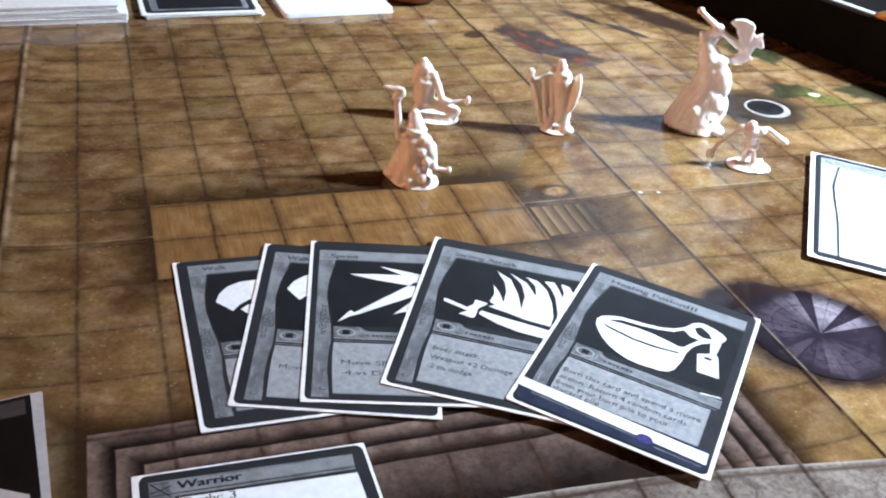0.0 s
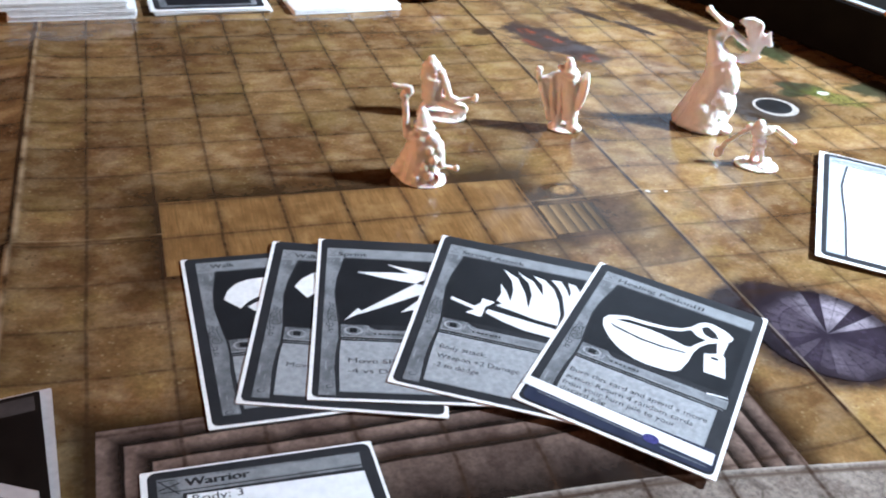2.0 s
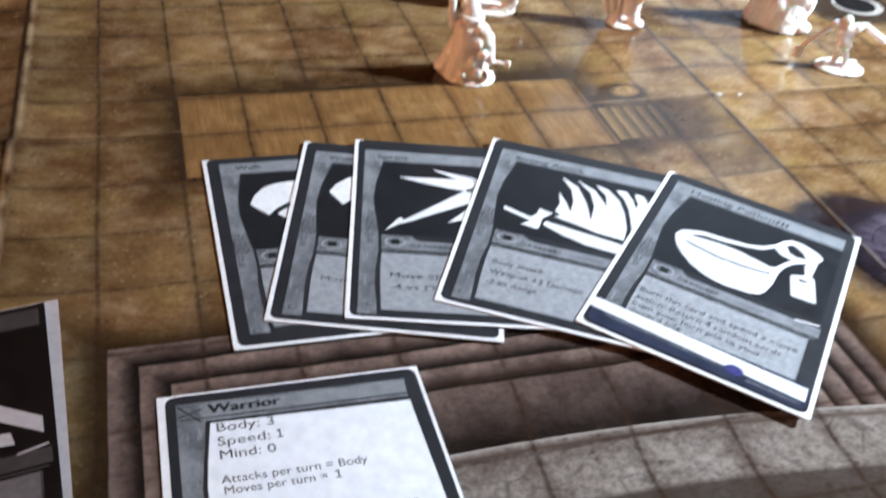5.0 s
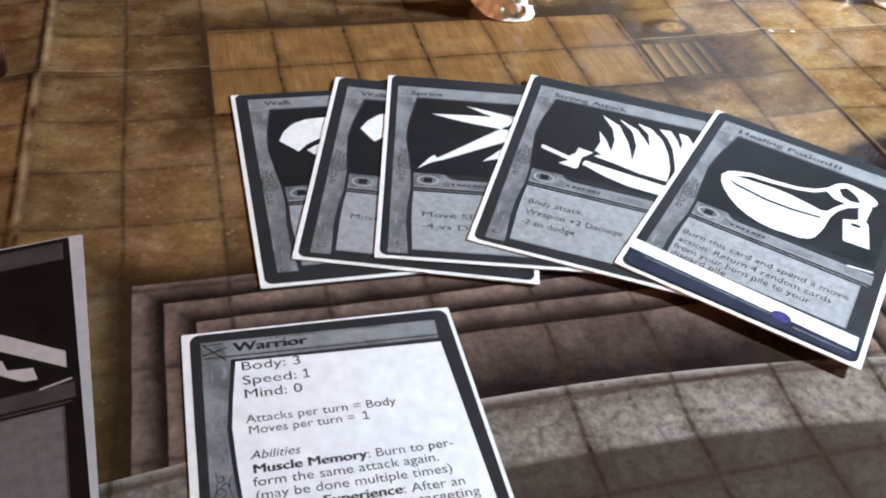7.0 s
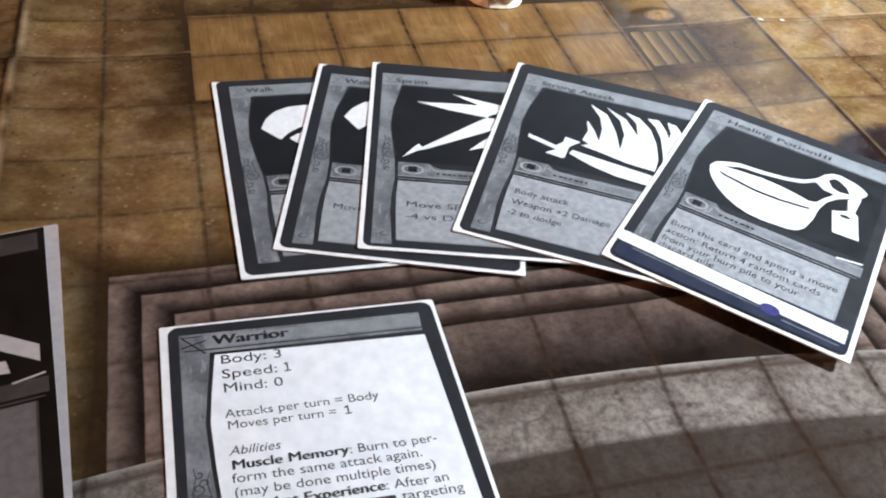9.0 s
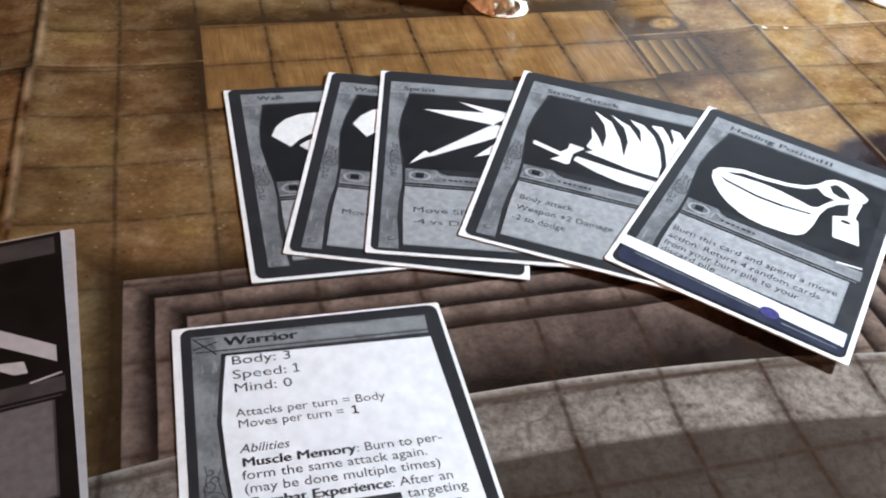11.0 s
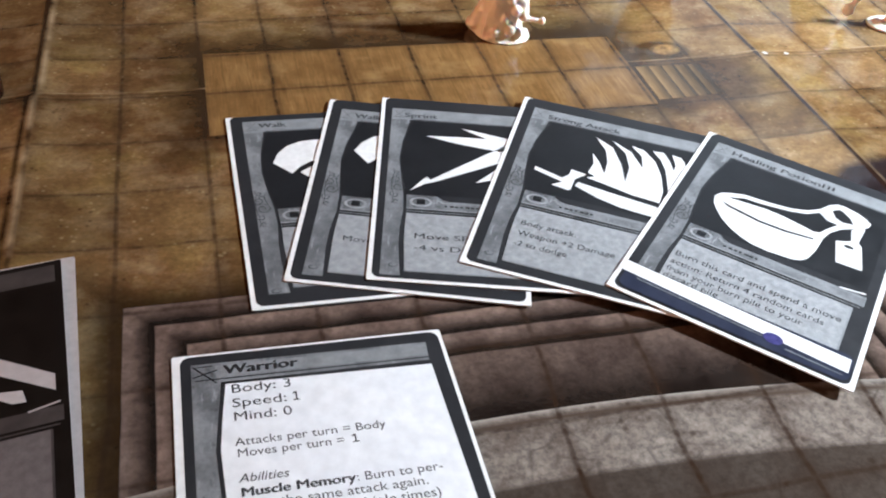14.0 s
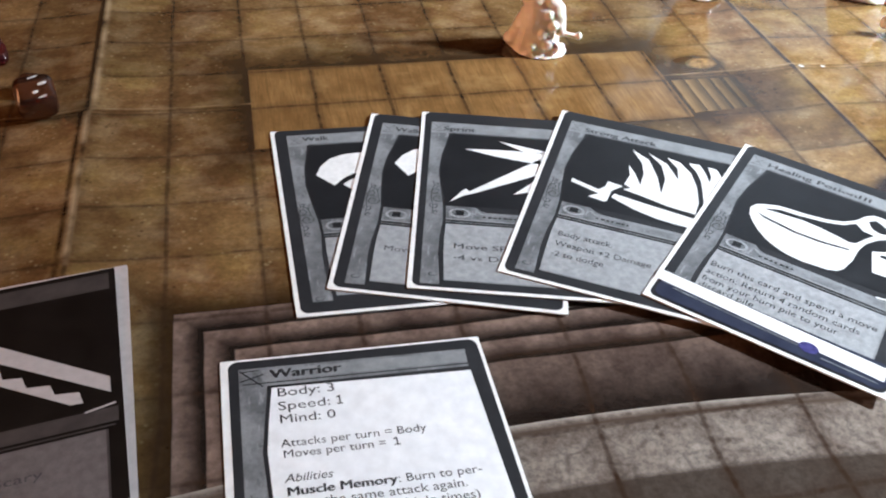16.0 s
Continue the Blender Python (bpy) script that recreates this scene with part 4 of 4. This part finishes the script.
# ---- card decks ----
def deck(label, x, y, yaw, count, top, seed, spread=0.8, width=1.06, slip=(0, 0)):
    """A loose stack of cards, each one a leaf of its own."""
    rng = random.Random(seed)
    d = tagged(new("card_deck"), label, "card deck", "decks of cards")
    leaf = finish(poly_mesh([mm(rounded(0, 0, CW, CH, 0.5, 2))], CT * MM, CT * MM), M_PAPER)
    for i in range(count):
        ob = new("card_leaf", leaf)
        ob.parent = d
        ob.matrix_local = pose((rng.uniform(-spread, spread) - (slip[1] if i >= slip[0] else 0)) * MM, rng.uniform(-spread, spread) * MM, i * (CT + 0.004) * MM, 0, 0, rng.uniform(-0.6, 0.6))
    if top == "black":
        z = count * (CT + 0.004) - CT + 0.01
        for nm, loop, lv, mt in (("border", rounded(1.9, 1.7, CW - 1.6, CH - 2.4, 2.6), 1, M_INK), ("side_column", rounded(5, 5, CW - 5, CH - 6, 1.0), 2, M_MARBLE), ("text_box", rounded(9, 50, CW - 8, CH - 8, 0.6), 3, M_ART)):
            ob = ink(nm, [loop], lv, mt, d)
            ob.location = (-slip[1] * MM, 0, z * MM)
    d.matrix_world = pose(x, y, 0.0002, 0, 0, yaw) @ Matrix.Diagonal((width, width, 1, 1))
    return d


deck("tall stack of white-edged cards at the map's rim", 0.70 * G, 13.10 * G + 0.047, 1.5, 30, "white", 3, 0.45, slip=(17, 4.2))
deck("low deck of black-bordered cards beside the white stack", 3.72 * G, 13.30 * G + 0.047, 2.5, 9, "black", 5, slip=(6, 1.6))
deck("low stack of blank white cards", 6.80 * G, 13.25 * G + 0.047, 5.0, 10, "white", 8)


# ---- plastic figures ----
CAST = bpy.data.textures.new("cast_relief", "CLOUDS")
CAST.noise_scale, CAST.noise_depth = 0.0032, 2


def figure(name, label, x, y, build, material, voxel=0.00045):
    """A cast game figure: overlapping soft volumes fused into one skin. Millimetres: across, away, up."""
    bm = bmesh.new()

    def ball(p, r, turn=(0, 0, 0), n=3):
        got = bmesh.ops.create_icosphere(bm, subdivisions=n, radius=1)["verts"]
        rr = (r, r, r) if not isinstance(r, tuple) else r
        bmesh.ops.transform(bm, verts=got, matrix=pose(p[0] * MM, p[1] * MM, p[2] * MM, *turn) @ Matrix.Diagonal((rr[0] * MM, rr[1] * MM, rr[2] * MM, 1)))

    def limb(a, b, r0, r1):
        a, b = Vector(a) * MM, Vector(b) * MM
        got = bmesh.ops.create_cone(bm, cap_ends=True, segments=28 if max(r0, r1) > 3.5 else 12, radius1=r0 * MM, radius2=r1 * MM, depth=(b - a).length)["verts"]
        bmesh.ops.transform(bm, verts=got, matrix=Matrix.Translation((a + b) / 2) @ (b - a).to_track_quat("Z", "Y").to_matrix().to_4x4())
        ball(tuple(a / MM), r0, n=1)
        ball(tuple(b / MM), r1, n=1)

    def plate(pts, y, thick):
        lo = [bm.verts.new((px * MM, (y - thick / 2) * MM, pz * MM)) for px, pz in pts]
        hi = [bm.verts.new((px * MM, (y + thick / 2) * MM, pz * MM)) for px, pz in pts]
        bm.faces.new(lo)
        bm.faces.new(hi[::-1])
        for i in range(len(pts)):
            j = (i + 1) % len(pts)
            bm.faces.new((lo[j], lo[i], hi[i], hi[j]))

    build(ball, limb, plate)
    bmesh.ops.recalc_face_normals(bm, faces=bm.faces)
    ob = new(name, finish(bm, material, True))
    mod = ob.modifiers.new("skin", "REMESH")
    mod.mode, mod.voxel_size, mod.use_smooth_shade = "VOXEL", voxel, True
    lumps = ob.modifiers.new("lumps", "DISPLACE")
    lumps.texture, lumps.texture_coords, lumps.strength, lumps.mid_level = CAST, "LOCAL", 0.0009, 0.5
    soft = ob.modifiers.new("soft", "SMOOTH")
    soft.iterations, soft.factor = 3, 0.5
    ob.matrix_world = pose(x * G, y * G, fold_height(x * G, y * G) - 0.0002, 0, 0, -22)
    return tagged(ob, label, "figurine", "game figures")


def robe_folds(limb, c0, c1, r0, r1, count, seed, arc0=0, arc1=360, thick=0.9):
    """Hanging folds down a robe, from its hem (centre c0, radius r0) to its shoulder (c1, r1)."""
    rng = random.Random(seed)
    for i in range(count):
        a = radians(arc0 + (arc1 - arc0) * (i + rng.uniform(-0.25, 0.25)) / count)
        b = a + rng.uniform(-0.12, 0.12)
        top = rng.uniform(0.65, 1.0)
        lo = (c0[0] + r0 * math.cos(a), c0[1] + 0.85 * r0 * math.sin(a), c0[2])
        hi = tuple(l + (h - l) * top for l, h in zip(lo, (c1[0] + r1 * math.cos(b), c1[1] + 0.85 * r1 * math.sin(b), c1[2])))
        limb(lo, hi, thick * rng.uniform(0.9, 1.5), thick * 0.6)


def crusts(ball, cx, cy, rx, ry, z, count, seed, size=1.3):
    """Small lumps of sculpted ground or trim."""
    rng = random.Random(seed)
    for i in range(count):
        a, k = rng.uniform(0, 6.28), rng.uniform(0.5, 1.0)
        ball((cx + rx * k * math.cos(a), cy + ry * k * math.sin(a), z), (size * rng.uniform(0.7, 1.4), size * rng.uniform(0.7, 1.2), size * rng.uniform(0.4, 0.9)), n=1)


def cleric(ball, limb, plate):
    ball((0, 0, 0.9), (10.6, 9.0, 1.3))
    crusts(ball, 0, 0, 9.4, 8.0, 1.9, 16, 3)
    limb((-1.5, 0.5, 1), (-1.0, 0.5, 19), 8.4, 6.4)
    limb((-9.5, 1.5, 2.6), (-5, 1, 15), 4.2, 3.4)
    ball((-11.2, 1.5, 3.2), (3.2, 4.0, 2.0))
    robe_folds(limb, (-2, 0.5, 2.5), (-1, 0.5, 19), 8.6, 6.2, 9, 2)
    ball((-1.0, 0, 20), (7.4, 5.4, 4.4))
    ball((5.0, -2.0, 17.5), (3.2, 3.6, 4.4))
    ball((-1.0, -0.8, 24.6), (3.8, 3.6, 3.2))
    ball((-1.0, -0.5, 26.0), (5.0, 4.6, 1.0), (6, 10, 0))
    ball((-4.6, -1.0, 22.4), (3.0, 3.0, 2.2))
    ball((3.0, -2.4, 21.6), (3.2, 3.0, 2.4))
    limb((-1.2, 0, 26.2), (-2.2, 0.8, 32.6), 3.9, 1.9)
    limb((-6.0, 0, 20.5), (-8.4, -1, 24), 2.4, 2.0)
    limb((-8.0, -1, 21), (-9.8, -1, 37.0), 1.9, 1.4)
    ball((-9.9, -1, 39.0), (2.1, 1.9, 2.4))
    limb((-15.4, -1, 43.0), (-9.0, -1, 42.4), 0.9, 1.3)
    ball((-8.0, -1, 41.2), (1.7, 1.6, 2.6))
    limb((6.6, -3, 16), (7.6, -5, 10.6), 2.2, 1.9)
    limb((6.6, -5, 10.4), (14.0, -5, 10.2), 1.1, 0.8)
    ball((14.3, -5, 10.2), (1.2, 1.3, 1.6))
    for q in ((3.0, -6.4, 6, 2.4), (1.0, -6.8, 10, 2.0), (4.6, -6.0, 13, 2.2), (2.6, -5.6, 17, 2.0), (5.6, -5.0, 4, 2.4), (-2.4, -7.2, 4.4, 2.0)):
        ball(q[:3], (q[3] * 0.8, q[3] * 0.7, q[3]), n=2)


def rogue(ball, limb, plate):
    ball((-1.0, 0, 0.7), (11.5, 9.0, 1.1))
    crusts(ball, -1, 0, 10, 7.8, 1.5, 14, 9, 1.1)
    limb((-6.0, 0, 9), (8.6, -1, 5.4), 3.2, 2.6)
    limb((8.6, -1, 5.2), (4.5, -3, 1.6), 2.5, 2.1)
    limb((4.5, -3, 1.8), (-1.0, -4, 1.6), 2.0, 1.7)
    limb((-7.0, 0, 9), (-11.5, -2, 4.5), 2.8, 2.1)
    limb((-11.5, -2, 4.5), (-13.2, -3, 1.2), 2.0, 1.7)
    limb((-7.2, 0, 8.5), (-7.4, 0.5, 20), 4.2, 5.2)
    ball((-10.4, 0.5, 20.5), (4.0, 4.0, 4.8))
    ball((-8.6, 0.0, 25.0), (4.0, 3.6, 4.4))
    ball((-9.0, 0.4, 28.2), (2.4, 2.4, 2.4))
    limb((-11.5, 0.8, 25), (-11.5, 0.5, 12), 2.8, 1.6)
    limb((-4.4, -1, 23.5), (-1.4, -2, 18.0), 2.3, 2.0)
    limb((-1.4, -2, 18.0), (0.6, -2.5, 13.0), 2.0, 1.8)
    limb((0.4, -2.5, 12.0), (4.6, -3, 10.8), 1.7, 1.5)
    limb((2.6, -3, 10.6), (13.2, -3, 12.6), 0.85, 0.75)
    limb((13.4, -3, 11.2), (13.7, -3, 14.2), 1.2, 1.2)
    robe_folds(limb, (-8, 0.5, 8.5), (-8, 0.5, 20), 4.0, 4.8, 6, 5, 150, 330, 0.7)


def shieldbearer(ball, limb, plate):
    ball((0, 0, 0.8), (8.4, 7.2, 1.2))
    crusts(ball, 0, 0, 7.4, 6.4, 1.7, 12, 12, 1.2)
    limb((-4, -2, 1), (-4, -1, 7), 2.5, 2.2)
    limb((3.6, -2, 1), (3.0, -1, 8), 3.0, 2.4)
    ball((5.0, -3.0, 2.4), (3.4, 3.0, 2.2))
    plate([(-16.2, 24.6), (-12.0, 25.6), (-7.0, 28.6), (-3.0, 29.4), (1.0, 27.2), (3.4, 18.0), (3.2, 8.0), (0, 5.2), (-3.5, 4.0), (-6.4, 4.8), (-9.2, 4.6), (-11.6, 11), (-14.6, 18)], 1.5, 4.4)
    for k, (a, b) in enumerate((((-8.0, 5.2), (-14.4, 23.6)), ((-5.6, 5.0), (-9.6, 26.0)), ((-2.8, 4.8), (-5.6, 27.6)), ((-0.2, 5.6), (-2.4, 28.0)), ((2.0, 7.4), (0.0, 26.4)))):
        limb((a[0], -1.6 - 0.3 * (k % 2), a[1]), (b[0], -0.6, b[1]), 1.5, 0.8)
    limb((2.0, 0, 8), (-0.4, 0, 27), 4.0, 4.6)
    ball((-1.4, -0.6, 29.6), (4.4, 3.6, 2.6))
    ball((-2.0, -0.6, 32.6), (2.7, 2.6, 3.0))
    ball((-2.4, -0.4, 35.4), (2.0, 2.0, 1.7))
    ball((-6.2, -1, 31.6), (1.8, 1.6, 1.5))
    limb((-15.6, -0.5, 24.5), (-16.0, -1, 28.4), 1.3, 1.6)
    ball((-16.0, -1, 29.6), (1.9, 1.5, 1.5))
    ball((5.4, -1.8, 21.0), (2.2, 5.0, 10.2), (0, 9, 18))
    limb((1, -1, 26), (5, -1.4, 23), 2.2, 1.8)


def axe_giant(ball, limb, plate):
    ball((-3.0, 0, 0.9), (14.6, 11.5, 1.2))
    limb((-3.6, 0, 1.0), (0.0, 0, 25), 13.6, 8.4)
    limb((0.0, 0, 24), (-2.6, 0, 37), 8.6, 5.2)
    limb((-3.0, 0, 36), (-7.4, 0.4, 46), 6.0, 2.8)
    robe_folds(limb, (-3.6, 0, 2.0), (0, 0, 25), 13.8, 9.2, 8, 6, 150, 300, 1.3)
    ball((4.2, -3.4, 27), (5.0, 5.2, 9.6), (0, -12, 0))
    ball((5.8, -3.4, 13.5), (5.0, 5.4, 8.4))
    ball((2.4, -7.4, 17), (4.4, 3.2, 5.2))
    ball((-6.0, -8.6, 12), (4.0, 2.8, 4.0))
    ball((6.6, -7.4, 2.4), (4.4, 4.4, 2.6))
    ball((-8.4, -7.6, 2.2), (4.6, 4.0, 2.2))
    crusts(ball, 2, -8, 6, 2.5, 9, 10, 17, 1.4)
    ball((1.0, -2.0, 36.4), (4.2, 4.0, 4.0))
    ball((-8.0, 0.4, 46.6), (3.0, 2.8, 3.0))
    limb((-8.6, 0.4, 47.4), (-3.2, 0, 51.0), 2.2, 1.9)
    limb((-5.0, 0, 44.0), (-1.6, 0, 49.5), 1.9, 1.7)
    ball((-9.6, 0.4, 49.0), (1.6, 1.6, 1.6))
    limb((-12.6, 0, 59.4), (-2.6, -0.4, 52.2), 1.4, 1.5)
    ball((-13.0, 0, 60.0), (1.9, 1.8, 1.8))
    ball((-2.8, -0.4, 52.2), (2.9, 2.6, 2.8))
    limb((-2.6, -0.4, 52.0), (12.0, -1, 43.0), 1.5, 1.8)
    plate([(1.7, 56.1), (3.9, 58.0), (8.9, 58.3), (13.0, 56.9), (14.2, 55.1), (13.9, 52.6), (15.9, 50.9), (18.5, 52.6), (19.7, 49.0), (20.9, 45.7), (18.9, 45.1), (16.9, 46.1), (15.9, 44.0), (15.5, 40.4),
           (17.2, 39.7), (15.9, 38.3), (12.2, 36.1), (7.2, 35.7), (4.2, 37.6), (3.9, 39.0), (7.2, 39.7), (9.4, 41.1), (10.4, 44.6), (8.2, 48.4), (6.0, 51.6), (5.9, 53.3), (3.9, 54.7)], -1, 2.4)


def skeleton(ball, limb, plate):
    ball((0, 0, 1.0), (10.8, 8.2, 1.5))
    crusts(ball, 0, 0, 9, 6.6, 2.2, 16, 21, 1.6)
    limb((-3.5, 0, 1.5), (-2.5, 0, 10), 1.3, 1.2)
    limb((2.6, 0, 1.5), (-0.4, 0, 10), 1.4, 1.2)
    ball((-1.3, 0, 10.8), (3.4, 2.5, 2.0))
    limb((-1.3, 0, 10.6), (-2.6, 0, 18), 1.4, 1.7)
    for k in range(3):
        ball((-2.0 - 0.3 * k, 0, 13.4 + 1.9 * k), (3.4 + 0.5 * k, 2.6, 1.1))
    ball((-2.4, -0.2, 18.4), (5.0, 2.8, 2.2))
    ball((1.2, -0.4, 19.6), (2.6, 2.2, 2.0))
    ball((-3.6, 0, 21.6), (2.5, 2.4, 2.6))
    ball((-7.8, 0, 19.8), (2.2, 1.9, 1.7))
    limb((-8.4, 0, 19.0), (-13.0, -0.6, 14.6), 1.2, 0.9)
    limb((-13.0, -0.6, 14.6), (-17.0, -1, 11.0), 1.0, 1.0)
    limb((-17.0, -1, 11.5), (-19.6, -1, 4.0), 0.9, 1.3)
    ball((-19.4, -1, 5.6), (2.3, 1.8, 2.8))
    limb((0.4, 0, 19.8), (4.0, -0.4, 20.8), 1.4, 1.3)
    limb((4.0, -0.4, 20.8), (13.6, -1, 15.2), 1.2, 1.5)


figure("figurine", "pearly pink robed figurine with one arm raised", 6.38, 5.07, cleric, M_FIGURE)
figure("figurine", "pearly pink crouching figurine holding out a staff", 7.56, 7.42, rogue, M_FIGURE)
figure("figurine", "pearly pink cloaked figurine carrying a long shield", 9.68, 6.55, shieldbearer, M_FIGURE)
figure("figurine", "large pearly figurine swinging a double-bladed axe", 12.78, 6.35, axe_giant, M_PEARL, 0.0005)
figure("figurine", "small pearly skeleton figurine on an oval base", 12.79, 4.62, skeleton, M_PEARL)


# ---- dice ----
def die(label, x, y, yaw, size, material, lean=0):
    d = tagged(new("die"), label, "die", "dice")
    h = size / 2 * MM
    top = 1.62 * h
    part("body", box_mesh(-h, -h, 0, h, h, top, 0.0030, 5), material, d, "", True)
    # the resin's highlights, set on the top face as flat white marks
    for u, v, a, b in () if size < 10 else ((0.05, 0.62, 0.0017, 0.0003), (0.42, 0.15, 0.0015, 0.0006), (0.02, -0.32, 0.0010, 0.0006), (0.30, -0.66, 0.0015, 0.0003)):
        mark = bmesh.new()
        bmesh.ops.create_uvsphere(mark, u_segments=14, v_segments=8, radius=size / 12.5)
        bmesh.ops.transform(mark, verts=mark.verts, matrix=pose(u * h, v * h, top, 0, 0, 12) @ Matrix.Diagonal((a, b, 0.00015, 1)))
        part("glint_mark", mark, M_GLINT, d, "", True)
    d.matrix_world = pose(x * G, y * G, fold_height(x * G, y * G) + h * math.sin(radians(lean)), lean, 0, yaw)
    return d


die("smoky brown clear die with painted white glints", -0.62, 4.13, 14, 12.5, M_DIE, 24)
# added body that stands in for the dark shade behind the larger die
die("small dark brown clear block as the shade behind a die", -0.78, 4.66, -14, 8.5, M_DIE)
die("smoky pink clear die", -1.45, 5.60, 25, 12.0, M_DIEPINK)

# ---- things at the far rim ----
game_box = tagged(new("game_box"), "black game box with a pale metal edge", "box")
edge = Vector((18.95 * G, 7.4 * G, 0)) - Vector((16.75 * G, 13.6 * G, 0))
turn = math.degrees(math.atan2(edge.y, edge.x))
part("box_body", box_mesh(-0.10, 0.0, 0.0, 0.20, 0.11, 0.0335, 0.0015), M_BLACKBOX, game_box)
part("metal_edge", box_mesh(-0.10, 0.003, 0.0337, 0.134, 0.008, 0.0349, 0.0005), M_STRIP, game_box, "pale metal edging strip")
part("clasp", box_mesh(0.134, 0.000, 0.0337, 0.150, 0.012, 0.0368, 0.0012), M_BRASS, game_box, "worn orange brass clasp")
game_box.matrix_world = pose(16.75 * G, 13.6 * G, 0.0004, 0, 0, turn)

pouch_bm = bmesh.new()
bmesh.ops.create_uvsphere(pouch_bm, u_segments=32, v_segments=20, radius=1)
for v in pouch_bm.verts:
    k = 1 + 0.10 * noise.noise(v.co * 2.2)
    v.co = Vector((v.co.x * 0.022 * k, v.co.y * 0.018 * k, max(v.co.z, -0.8) * 0.010 * k + 0.008))
pouch = new("dice_pouch", finish(pouch_bm, M_LEATHER, True))
pouch.matrix_world = pose(9.15 * G, 14.40 * G, 0.0004, 0, 0, 10)
tagged(pouch, "small tan and oxblood leather dice pouch", "pouch")
